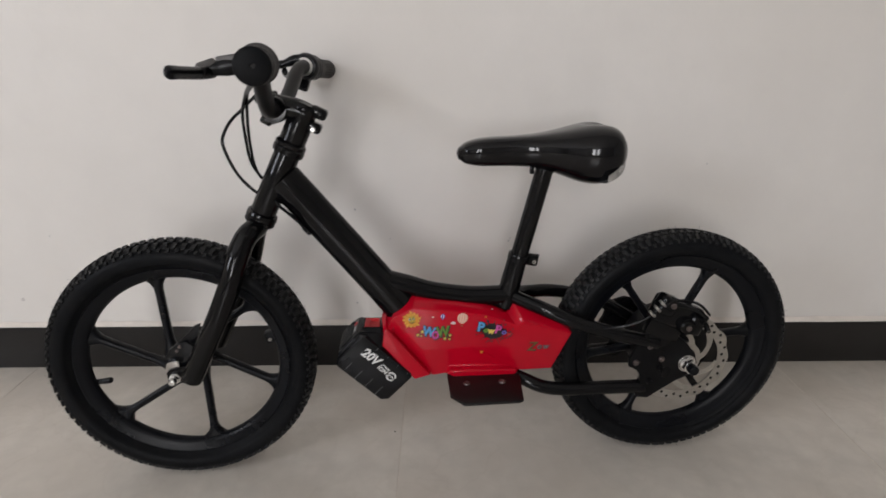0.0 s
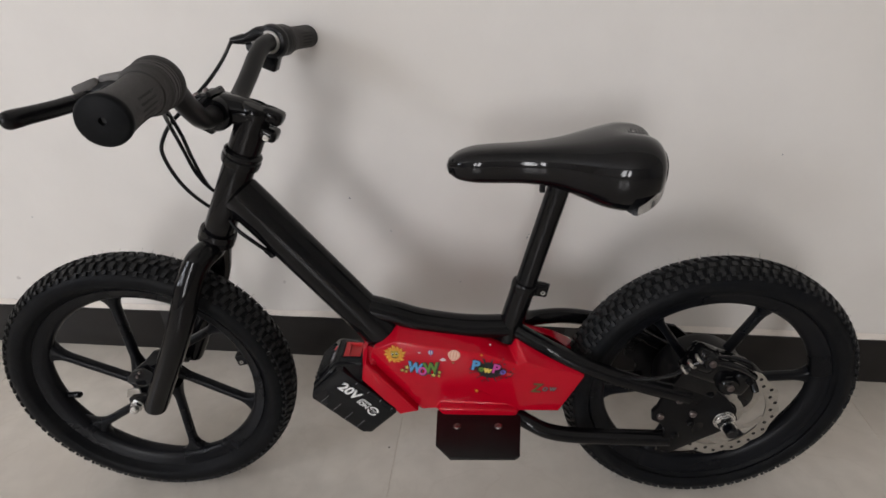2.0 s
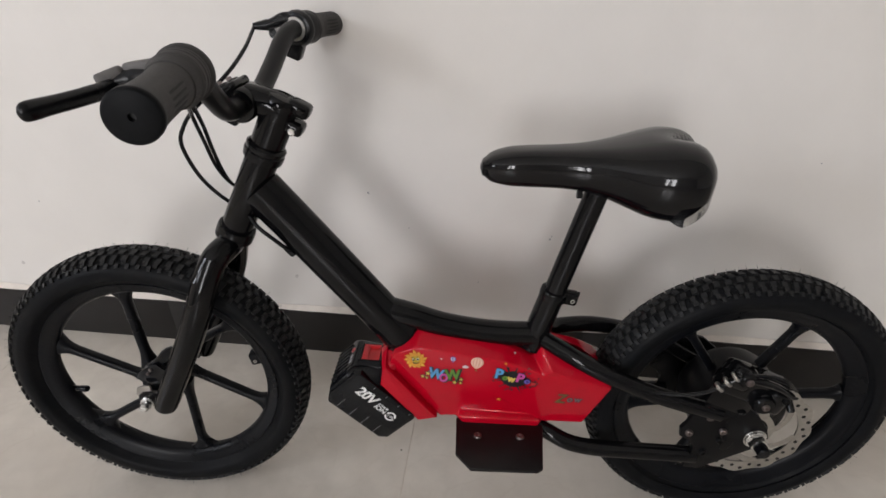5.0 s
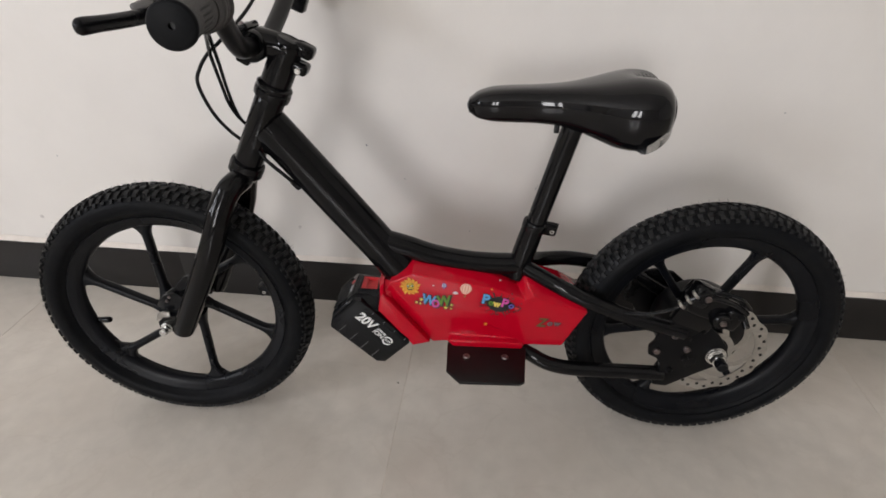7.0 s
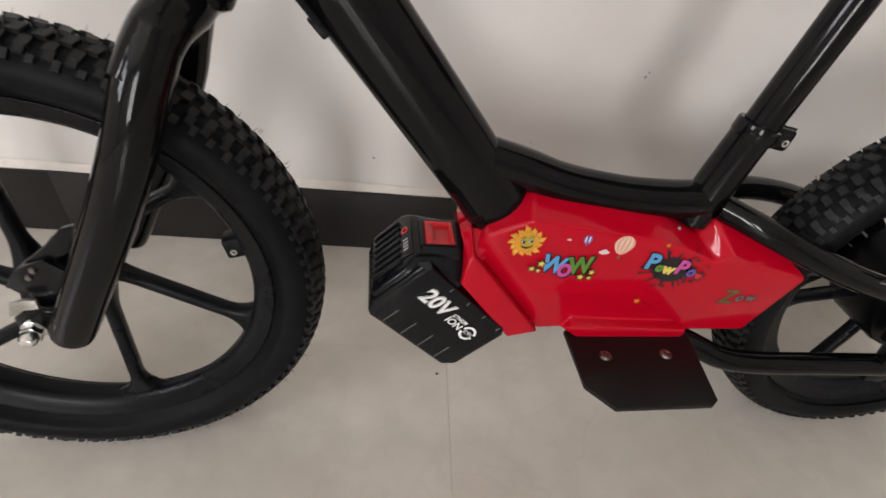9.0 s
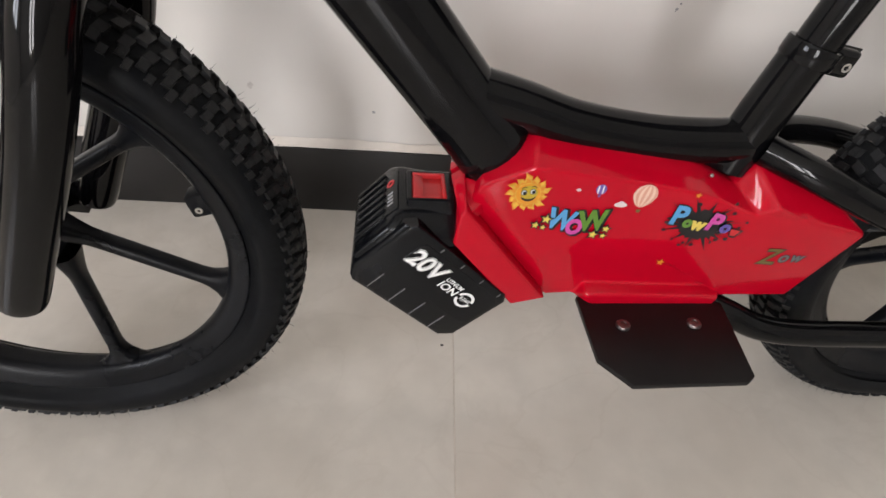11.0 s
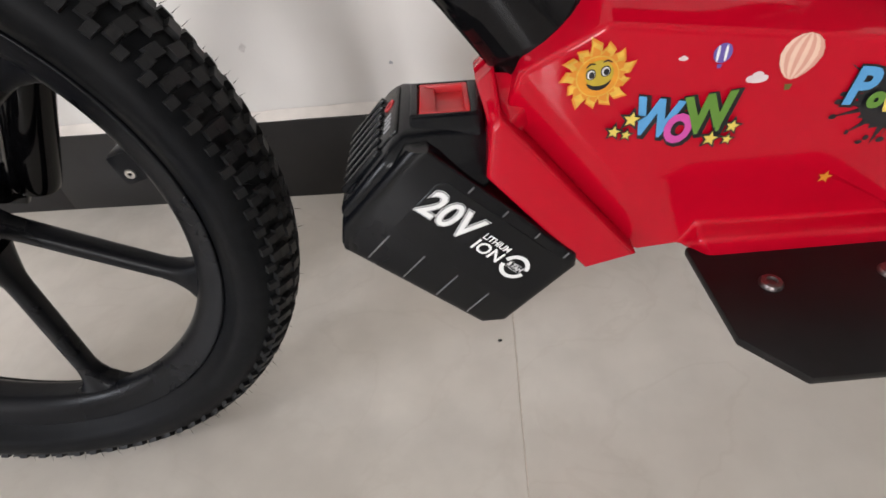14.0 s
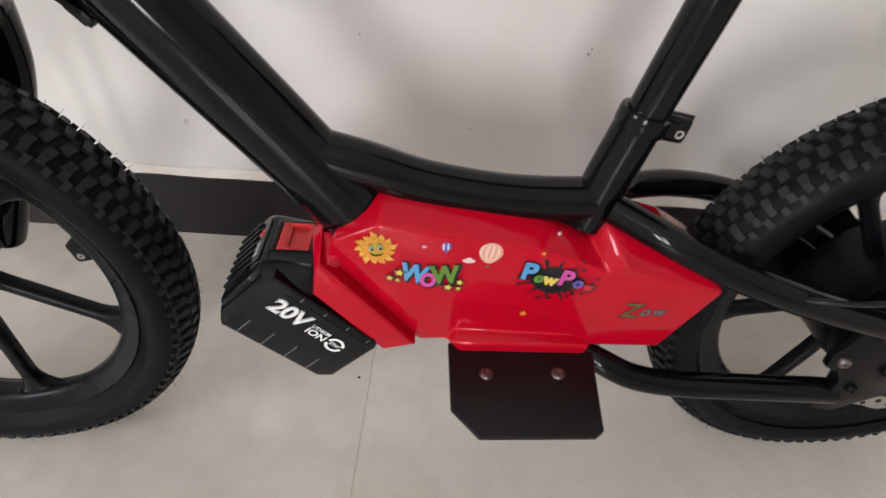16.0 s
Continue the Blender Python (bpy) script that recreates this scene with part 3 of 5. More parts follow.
# rear hub, brake disc and calliper
part("motor_hub", lathe(bmesh.new(), [(0, -0.0655), (0.011, -0.0655), (0.012, -0.062), (0.026, -0.060), (0.028, -0.040), (0.054, -0.033), (0.062, -0.028), (0.0645, -0.02), (0.0645, 0.030), (0.061, 0.039), (0.05, 0.044), (0.024, 0.048), (0.022, 0.055), (0.011, 0.057), (0, 0.057)], (REAR[0], 0, REAR[1]), 48), BLACK_STEEL, rear)
bm = bmesh.new()
SEG = 180
DISC_Y = -0.0595
rings = []
for rr in ("in", "mid", "out"):
    ring = []
    for k in range(SEG):
        a = 2 * math.pi * k / SEG
        r = {"in": 0.0605, "mid": 0.0655, "out": 0.0775 + 0.0018 * math.cos(a * 12)}[rr]
        ring.append((REAR[0] + r * math.cos(a), REAR[1] + r * math.sin(a)))
    rings.append(ring)
for y in (DISC_Y - 0.0009, DISC_Y + 0.0009):
    vs = [[bm.verts.new((x, y, z)) for x, z in ring] for ring in rings]
    for p, q in zip(vs, vs[1:]):
        for k in range(SEG):
            bm.faces.new((p[k], p[(k + 1) % SEG], q[(k + 1) % SEG], q[k]))
    if y < DISC_Y:
        near = vs
    else:
        for i in (0, 2):
            for k in range(SEG):
                bm.faces.new((near[i][k], near[i][(k + 1) % SEG], vs[i][(k + 1) % SEG], vs[i][k]))
disc = part("brake_disc", bm, STEEL, bike, "drilled wavy steel brake disc")
part("disc_carrier", lathe(bmesh.new(), [(0.016, -0.001), (0.031, -0.001), (0.031, 0.001), (0.016, 0.001)], (REAR[0], DISC_Y, REAR[1]), 48, closed=True), STEEL, disc)
for k in range(6):
    pts = []
    for i in range(9):
        f = i / 8
        r, a = 0.024 + f * 0.039, 2 * math.pi * k / 6 + 0.9 * f ** 1.3
        pts.append((REAR[0] + r * math.cos(a), DISC_Y, REAR[1] + r * math.sin(a)))
    part("disc_arm", sweep(bmesh.new(), pts, [0.0072 - 0.0025 * math.sin(math.pi * i / 8) for i in range(9)], 6, 0.08), STEEL, disc)
bm = bmesh.new()
for k in range(36):
    a = 2 * math.pi * (k + 0.5) / 36
    r = 0.0695 + (0.003 if k % 2 else -0.0022)
    lathe(bm, [(0.0, -0.0003), (0.0026, -0.0003), (0.0026, 0.0002), (0, 0.0002)], (REAR[0] + r * math.cos(a), DISC_Y - 0.0009, REAR[1] + r * math.sin(a)), 10)
part("disc_holes", bm, HOLE, disc)
bm = bmesh.new()
hex_nut(bm, REAR, -0.0885, -0.0785, 0.0118)
lathe(bm, [(0, -0.0785), (0.0128, -0.0785), (0.0134, -0.0775), (0.0134, -0.0762), (0, -0.0762)], (REAR[0], 0, REAR[1]), 28)
lathe(bm, [(0, -0.0756), (0.0148, -0.0756), (0.0152, -0.0748), (0.0152, -0.0732), (0, -0.0732)], (REAR[0], 0, REAR[1]), 28)
axle_nut = part("axle_nut", bm, CHROME, rear, "zinc-plated axle nut and washers")
part("nut_cap", lathe(bmesh.new(), [(0, -0.1010), (0.0062, -0.1010), (0.0078, -0.0995), (0.0082, -0.0965), (0.0082, -0.0880), (0, -0.0880)], (REAR[0], 0, REAR[1]), 20), PLASTIC, axle_nut, "black plastic cap over the axle end")
CAL = pose(0.447, -0.074, 0.2985) @ pose(0, 0, 0, 0, 22, 0)
bm = bmesh.new()
box(bm, (0, 0.004, 0), (0.082, 0.026, 0.044), 0.009, None, 4)
box(bm, (-0.027, -0.004, 0.010), (0.030, 0.026, 0.032), 0.008, None, 3)
box(bm, (0.031, -0.002, -0.004), (0.026, 0.030, 0.034), 0.007, None, 3)
box(bm, (-0.004, 0.006, -0.030), (0.060, 0.012, 0.034), 0.004, None, 2)
lathe(bm, [(0, -0.020), (0.0105, -0.020), (0.0135, -0.0165), (0.0140, -0.006), (0, -0.006)], (0.0175, 0, -0.0105), 24)
lathe(bm, [(0, -0.022), (0.0085, -0.022), (0.0105, -0.019), (0.0110, -0.006), (0, -0.006)], (-0.026, 0, 0.015), 20)
caliper = part("brake_caliper", put(bm, CAL), PAINT, bike, "black disc brake calliper with bright screws")
for a, c, y in ((-0.026, 0.015, -0.0225), (0.0175, -0.0105, -0.0205), (0.036, 0.006, -0.0175)):
    part("screw", put(lathe(bmesh.new(), [(0, 0.002), (0.0046, 0.002), (0.0046, -0.001), (0.0038, -0.0022), (0.0018, -0.0022), (0.0015, -0.0008), (0, -0.0008)], (a, y, c), 14), CAL), DULL_STEEL if a < 0.03 else BLACK_STEEL, caliper)
for x, z in ((0.3905, 0.2130), (0.4330, 0.2180), (0.4110, 0.2420), (0.4160, 0.1780), (0.4330, 0.2015)):
    part("dropout_bolt", lathe(bmesh.new(), [(0, 0.004), (0.0050, 0.004), (0.0050, -0.0012), (0.0040, -0.0026), (0.0020, -0.0026), (0.0016, -0.0010), (0, -0.0010)], (x, -0.0740, z), 14), DULL_STEEL if z > 0.21 else BLACK_STEEL, bike)
part("caliper_arm", sweep(bmesh.new(), smooth_line([(0.424, -0.090, 0.3230), (0.446, -0.094, 0.3215), (0.468, -0.092, 0.3120), (0.489, -0.087, 0.2960)], 5), 0.0040, 10, 1.5), PAINT, caliper)
for k in range(3):
    part("cable_adjuster", lathe(bmesh.new(), [(0.0030, -0.0018), (0.0062, -0.0018), (0.0070, 0.0), (0.0062, 0.0018), (0.0030, 0.0018)], (0.4000 + 0.0075 * k, -0.088, 0.3070 + 0.0085 * k), 20, (0.66, -0.1, 0.75), True), STEEL, caliper, "ribbed steel cable adjuster")
bm = bmesh.new()
for i in range(12):
    f = i / 11
    lathe(bm, [(0.0034, -0.0012), (0.0046, 0), (0.0034, 0.0012)], (0.484 + 0.014 * f, -0.084, 0.298 - 0.028 * f), 12, (0.47, 0, -0.88))
part("spring", bm, PAINT, caliper)
part("brake_cable", sweep(bmesh.new(), smooth_line([(0.318, -0.058, 0.270), (0.340, -0.070, 0.2765), (0.368, -0.080, 0.2850), (0.392, -0.087, 0.2990), (0.412, -0.091, 0.3200), (0.44, -0.092, 0.3300), (0.475, -0.086, 0.3190), (0.500, -0.078, 0.2960)], 7), 0.0022, 8), PLASTIC, bike)
part("motor_cable", sweep(bmesh.new(), smooth_line([(0.275, -0.012, 0.232), (0.293, -0.022, 0.244), (0.318, -0.034, 0.256), (0.35, -0.045, 0.257), (0.39, -0.055, 0.245)], 6), 0.003, 8), PLASTIC, bike)

# stem and handlebar
CLAMP = Vector((-0.160, 0, 0.6155))
bm = bmesh.new()
lathe(bm, [(0, 0), (0.0175, 0), (0.0195, 0.002), (0.0195, 0.03), (0.0185, 0.046), (0.0195, 0.05), (0.0195, 0.056), (0.0165, 0.0605), (0.008, 0.0622), (0, 0.0622)], HEAD_T + STEER * 0.0135, 32, STEER)
sweep(bm, smooth_line([(-0.118, 0, 0.6075), (-0.132, 0, 0.6135), (-0.148, 0, 0.6175), (-0.158, 0, 0.6195)], 4), 0.0172, 18, 1.1)
box(bm, (-0.1, 0, 0.6095), (0.026, 0.024, 0.017), 0.007, pose(0, 0, 0, 0, 26, 0), 3)
box(bm, (-0.108, 0, 0.589), (0.022, 0.026, 0.015), 0.006, pose(0, 0, 0, 0, 26, 0), 3)
stem = part("stem", bm, PAINT, bike, "black handlebar stem with clamp bolts")
part("bar_clamp", lathe(bmesh.new(), [(0.0115, -0.0225), (0.0175, -0.0225), (0.0188, -0.02), (0.0188, 0.02), (0.0175, 0.0225), (0.0115, 0.0225)], CLAMP, 30), PAINT, stem)
bm = bmesh.new()
box(bm, (CLAMP.x - 0.012, 0, CLAMP.z + 0.017), (0.026, 0.043, 0.009), 0.004, pose(0, 0, 0, 0, -28, 0), 3)
for s in (-1, 1):
    box(bm, (CLAMP.x - 0.017, s * 0.0135, CLAMP.z + 0.016), (0.018, 0.014, 0.011), 0.004, pose(0, 0, 0, 0, -28, 0), 3)
    box(bm, (CLAMP.x - 0.013, s * 0.0125, CLAMP.z - 0.0155), (0.017, 0.0145, 0.010), 0.004, pose(0, 0, 0, 0, 30, 0), 3)
part("clamp_cap", bm, PAINT, stem)
for s in (-1, 1):
    part("bolt", lathe(bmesh.new(), [(0, 0.0036), (0.0022, 0.0036), (0.0034, 0.0028), (0.0036, 0), (0, 0)], (CLAMP.x - 0.0195, s * 0.0135, CLAMP.z + 0.0205), 14, (-0.47, 0, 0.88)), DULL_STEEL, stem)
for x, z in ((-0.1085, 0.5865), (-0.0965, 0.6085)):
    part("bolt", lathe(bmesh.new(), [(0, -0.0165), (0.003, -0.0165), (0.0042, -0.0155), (0.0042, 0.0), (0, 0)], (x, 0, z), 14), CHROME if z < 0.6 else PAINT, stem)
BAR = [(-0.160, 0.0, 0.6155), (-0.1605, -0.03, 0.6155), (-0.1595, -0.054, 0.620), (-0.1545, -0.088, 0.6415), (-0.1495, -0.116, 0.663), (-0.1445, -0.138, 0.6735), (-0.138, -0.165, 0.6745), (-0.127, -0.22, 0.673), (-0.1165, -0.272, 0.671)]
for s in (1, -1):
    part("handlebar", sweep(bmesh.new(), smooth_line(mirror(BAR, s), 6), 0.0112, 20), SATIN, bike)
    G0, G1 = Vector((-0.1345, s * -0.182, 0.674)), Vector((-0.1158, s * -0.2755, 0.671))
    ax = (G1 - G0).normalized()
    Lg = (G1 - G0).length
    grip = part("grip", lathe(bmesh.new(), [(0.011, 0), (0.0205, 0), (0.0213, 0.001), (0.0213, 0.0035), (0.0204, 0.0052), (0.0197, 0.009), (0.0188, 0.014), (0.0184, 0.0175), (0.0172, 0.0182), (0.0168, 0.024), (0.0163, 0.036), (0.0162, 0.058), (0.0166, 0.078), (0.0172, Lg - 0.0075), (0.011, Lg - 0.0075)], G0, 48, ax), GRIP, bike, "grey-black rubber handlebar grip with moulded slots")
    part("end_cap", lathe(bmesh.new(), [(0.011, Lg - 0.0078), (0.0175, Lg - 0.0078), (0.0181, Lg - 0.0068), (0.0181, Lg - 0.002), (0.0172, Lg - 0.0006), (0.0158, Lg), (0.0026, Lg), (0.0022, Lg - 0.005), (0, Lg - 0.005)], G0, 48, ax), RUBBER, grip, "flat black end cap with a small hole")
    side = (Vector((1, 0, 0)) - ax * ax.x).normalized()
    up = side.cross(ax) if s == 1 else ax.cross(side)
    for deg in (40, 24, 8, -8, -24):
        for back in (0, 180):
            a = radians(deg + back)
            n = side * math.cos(a) + up * math.sin(a)
            m = Matrix((n, ax.cross(n), ax)).transposed().to_4x4()
            bm = bmesh.new()
            if deg > 20:
                box(bm, G0 + ax * 0.049 + n * 0.0158, (0.0012, 0.0019, 0.03), 0, m)
            else:
                for k in range(7):
                    box(bm, G0 + ax * (0.034 + 0.005 * k) + n * 0.0158, (0.0012, 0.0019, 0.0032), 0, m)
            part("grip_slot", bm, HOLE, grip)
    H0 = G0 - ax * 0.034
    part("throttle_housing" if s == 1 else "lever_collar", lathe(bmesh.new(), [(0.0112, 0.001), (0.0165, 0.0), (0.0205, 0.0018), (0.0228, 0.0062), (0.0230, 0.011), (0.0217, 0.0145), (0.0207, 0.0155), (0.0213, 0.0165), (0.0216, 0.0195), (0.0208, 0.0205), (0.0214, 0.0215), (0.0214, 0.0255), (0.0206, 0.0265), (0.0211, 0.0275), (0.0209, 0.0325), (0.0112, 0.033)], H0, 48, ax), GRIP if s == 1 else PLASTIC, bike, "round black twist grip housing" if s == 1 else "round black brake lever collar")
    part("retaining_ring", lathe(bmesh.new(), [(0.0113, -0.0016), (0.0146, -0.0016), (0.0150, -0.001), (0.0150, 0.0006), (0.0113, 0.0006)], H0, 36, ax), STEEL if s == -1 else PLASTIC, bike)

# brake levers
bm = bmesh.new()
sweep(bm, smooth_line([(-0.148, -0.157, 0.6725), (-0.165, -0.158, 0.6735), (-0.180, -0.161, 0.6715), (-0.192, -0.166, 0.6695)], 4), [0.0105] * 8 + [0.0095, 0.009, 0.0085, 0.008, 0.007], 14)
lever = part("lever_mount", bm, PLASTIC, bike, "black plastic brake lever mount with two smooth pads")
for a, b, w in (((-0.158, -0.160, 0.6825), (-0.184, -0.161, 0.6785), 0.013), ((-0.186, -0.162, 0.6775), (-0.204, -0.172, 0.6705), 0.014)):
    a, b = Vector(a), Vector(b)
    d = (b - a).normalized()
    n = d.cross(Vector((0, 1, 0))).normalized()
    n = n if n.z > 0 else -n
    part("lever_pad", box(bmesh.new(), (a + b) / 2, ((b - a).length, w, 0.009), 0.0035, Matrix((d, n.cross(d), n)).transposed().to_4x4(), 3), PAD, lever, "smooth grey pad")
line = smooth_line([(-0.190, -0.160, 0.6665, 0.0066), (-0.1935, -0.182, 0.6655, 0.0068), (-0.1965, -0.210, 0.6655, 0.0066), (-0.1995, -0.232, 0.666, 0.0066), (-0.2020, -0.247, 0.6662, 0.0070), (-0.2032, -0.2525, 0.6662, 0.0058), (-0.2038, -0.2548, 0.6662, 0.0025)], 5)
part("brake_lever", sweep(bmesh.new(), line, [q[3] for q in line], 16, 0.7), PLASTIC, lever, "matt black brake lever blade")
bm = bmesh.new()
sweep(bm, smooth_line([(-0.142, 0.157, 0.6855), (-0.156, 0.157, 0.6865), (-0.170, 0.156, 0.6815), (-0.182, 0.154, 0.6785)], 4), [0.0085] * 5 + [0.0082, 0.008, 0.0075, 0.007, 0.0066, 0.006, 0.0058, 0.0055], 14)
box(bm, (-0.1475, 0.164, 0.648), (0.021, 0.022, 0.024), 0.005, pose(0, 0, 0, 0, 22, 0), 3)
sweep(bm, [(-0.178, 0.155, 0.679), (-0.196, 0.15, 0.6775)], [0.0075, 0.004], 12)
mount2 = part("lever_mount", bm, PLASTIC, bike, "black plastic brake lever mount with cable socket")
line = smooth_line([(-0.178, 0.168, 0.668, 0.007), (-0.184, 0.2, 0.664, 0.0066), (-0.186, 0.235, 0.661, 0.006), (-0.188, 0.262, 0.66, 0.003)], 5)
part("brake_lever", sweep(bmesh.new(), line, [q[3] for q in line], 14, 0.7), PLASTIC, mount2, "matt black brake lever blade")

# cables
for pts, r in (([(-0.195, 0.15, 0.677), (-0.1945, 0.135, 0.670), (-0.1895, 0.095, 0.6585), (-0.1958, 0.06, 0.6402), (-0.2170, 0.03, 0.6145), (-0.2276, 0.01, 0.6017), (-0.2370, 0.0, 0.586), (-0.2416, -0.005, 0.5681), (-0.2342, -0.005, 0.5403), (-0.2238, 0.0, 0.5159), (-0.2062, 0.005, 0.4937), (-0.190, 0.012, 0.480)], 0.0024),
               ([(-0.150, -0.150, 0.655), (-0.161, -0.13, 0.6495), (-0.1742, -0.1, 0.6388), (-0.1922, -0.06, 0.613), (-0.2005, -0.03, 0.577), (-0.2029, -0.01, 0.5423), (-0.1939, 0.0, 0.5181), (-0.18, 0.012, 0.50)], 0.0022),
               ([(-0.146, -0.150, 0.656), (-0.159, -0.125, 0.649), (-0.1753, -0.09, 0.6374), (-0.1909, -0.045, 0.6006), (-0.1975, -0.022, 0.5674), (-0.1995, -0.004, 0.5351), (-0.1944, 0.004, 0.5154), (-0.18, 0.014, 0.498)], 0.0022),
               ([(-0.172, -0.016, 0.482), (-0.164, -0.021, 0.474), (-0.156, -0.025, 0.4685), (-0.1433, -0.024, 0.456), (-0.132, -0.0165, 0.4395), (-0.1275, -0.0105, 0.433)], 0.0026)):
    part("control_cable", sweep(bmesh.new(), smooth_line(pts, 8), r, 8), PLASTIC, bike)

part("cable_clip", box(box(bmesh.new(), (-0.1305, -0.0095, 0.4345), (0.015, 0.012, 0.007), 0.002, pose(0, 0, 0, 0, 50, 0), 2), (-0.1265, -0.0095, 0.4300), (0.006, 0.008, 0.008), 0.002, pose(0, 0, 0, 0, 50, 0), 2), PLASTIC, bike, "small black cable clip under the down tube")

# saddle
saddle_x = [0.103, 0.106, 0.115, 0.135, 0.16, 0.19, 0.22, 0.243, 0.265, 0.287, 0.31, 0.332, 0.346, 0.353, 0.355]
saddle_w = [0.004, 0.013, 0.021, 0.0265, 0.0275, 0.029, 0.034, 0.043, 0.056, 0.068, 0.0745, 0.0725, 0.061, 0.043, 0.018]
saddle_t = [0.549, 0.556, 0.563, 0.569, 0.571, 0.572, 0.574, 0.577, 0.581, 0.586, 0.5905, 0.589, 0.582, 0.571, 0.555]
saddle_b = [0.545, 0.537, 0.5315, 0.528, 0.5275, 0.5275, 0.5255, 0.52, 0.512, 0.5035, 0.4995, 0.5035, 0.512, 0.522, 0.534]


def along(table, x):
    return float(np.interp(x, saddle_x, table))


bm = bmesh.new()
rings = []
NX, NA = 46, 48
for i in range(NX):
    f = 0.5 - 0.5 * math.cos(math.pi * i / (NX - 1))
    x = saddle_x[0] + f * (saddle_x[-1] - saddle_x[0])
    w, t, b = (sum(along(tab, x + d) for d in (-0.006, -0.002, 0.002, 0.006)) / 4 if 3 < i < NX - 4 else along(tab, x) for tab in (saddle_w, saddle_t, saddle_b))
    ring = []
    dip = 0.0115 * max(0.0, min(1.0, (x - 0.295) / 0.045))
    shoulder = b + (t - b) * 0.56
    for k in range(NA):
        a = 2 * math.pi * k / NA
        c, s = math.cos(a), math.sin(a)
        y = w * (abs(c) ** 0.62) * (1 if c > 0 else -1)
        if s >= 0:
            z = shoulder + (t - shoulder) * s ** 0.9 - dip * math.exp(-(y / 0.013) ** 2)
        else:
            z = shoulder - (shoulder - b) * (-s) ** 0.9
        ring.append(bm.verts.new((x, y, z)))
    rings.append(ring)
for p, q in zip(rings, rings[1:]):
    for k in range(NA):
        bm.faces.new((p[k], p[(k + 1) % NA], q[(k + 1) % NA], q[k]))
bm.faces.new(rings[0][::-1])
bm.faces.new(rings[-1])
saddle = part("saddle", bm, VINYL, bike, "glossy black vinyl saddle with a grooved tail", 70)
bm = bmesh.new()
rows = []
for i in range(26):
    a = radians(-78 + 156 * i / 25)
    ca, sa = math.cos(a), math.sin(a)
    zt, lip = 0.509 + 0.030 * ca ** 1.3, min(1.0, 0.2 + 1.3 * ca)
    ex, ey = ca ** 0.7, math.copysign(abs(sa) ** 0.7, sa)
    rows.append([bm.verts.new((0.2945 + 0.0622 * ex, 0.0760 * ey, zt + 0.007 + 0.010 * ca)), bm.verts.new((0.2945 + 0.0620 * ex, 0.0755 * ey, zt - 0.003 * lip)), bm.verts.new((0.2945 + 0.056 * ex, 0.0685 * ey, zt - 0.0075 * lip)), bm.verts.new((0.2945 + 0.038 * ex, 0.049 * ey, zt - 0.008 * lip))])
for p, q in zip(rows, rows[1:]):
    for k in range(3):
        bm.faces.new((p[k], p[k + 1], q[k + 1], q[k]))
part("saddle_base", bm, SILVER, saddle, "silvery film on the saddle's under edge", 60)
bm = bmesh.new()
box(bm, (0.219, -0.008, 0.5225), (0.007, 0.007, 0.016), 0.002)
sweep(bm, [(0.2405, 0, 0.518), (0.245, 0, 0.536)], 0.0155, 18)
part("saddle_clamp", bm, PLASTIC, saddle)

# battery: its own axes run along the lettering (a), across it (b) and through the bike (y)
BC, BA, BB = Vector((-0.030, 0, 0.2125)), Vector((0.7071, 0, -0.7071)), Vector((0.7071, 0, 0.7071))
BM = Matrix(((BA.x, 0, BB.x, BC.x), (0, 1, 0, 0), (BA.z, 0, BB.z, BC.z), (0, 0, 0, 1)))
BY = 0.0435


def lettering(text, size, bold=0.0, shear=0.0, spacing=1.0):
    """The built-in font's outlines as (x, y) points and faces, centred."""
    cu = bpy.data.curves.new("lettering", "FONT")
    cu.body, cu.size, cu.offset, cu.shear, cu.space_character = text, size, bold, shear, spacing
    cu.align_x, cu.align_y, cu.resolution_u = "CENTER", "CENTER", 3
    ob = new("lettering", cu)
    dg = bpy.context.evaluated_depsgraph_get()
    me = ob.evaluated_get(dg).to_mesh()
    data = [(v.co.x, v.co.y) for v in me.vertices], [tuple(p.vertices) for p in me.polygons]
    ob.evaluated_get(dg).to_mesh_clear()
    bpy.data.objects.remove(ob)
    bpy.data.curves.remove(cu)
    return data


def print_text(bm, data, place, index=0, wide=1.0, tall=1.0, turn=0.0):
    """Lays lettering on a surface; place(x, y) gives the point in space."""
    c, s = math.cos(radians(turn)), math.sin(radians(turn))
    vs = [bm.verts.new(place(wide * x * c - tall * y * s, wide * x * s + tall * y * c)) for x, y in data[0]]
    for f in data[1]:
        try:
            bm.faces.new([vs[i] for i in f]).material_index = index
        except ValueError:
            pass


def hull(bm, points, bevel):
    """A rounded solid round the given points."""
    b = bmesh.new()
    for p in points:
        b.verts.new(p)
    bmesh.ops.convex_hull(b, input=list(b.verts))
    bmesh.ops.delete(b, geom=[v for v in b.verts if not v.link_faces], context="VERTS")
    bmesh.ops.dissolve_limit(b, angle_limit=radians(4), verts=list(b.verts), edges=list(b.edges))
    sharp = [e for e in b.edges if len(e.link_faces) == 2 and e.calc_face_angle() > radians(12)]
    bmesh.ops.bevel(b, geom=sharp, offset=bevel, segments=3, affect="EDGES", profile=0.5, clamp_overlap=True)
    data = bpy.data.meshes.new("hull")
    b.to_mesh(data)
    b.free()
    bm.from_mesh(data)
    bpy.data.meshes.remove(data)
    return bm


def print_shape(bm, pts, place, index=0):
    f = bm.faces.new([bm.verts.new(place(x, y)) for x, y in pts])
    f.material_index = index
    return f


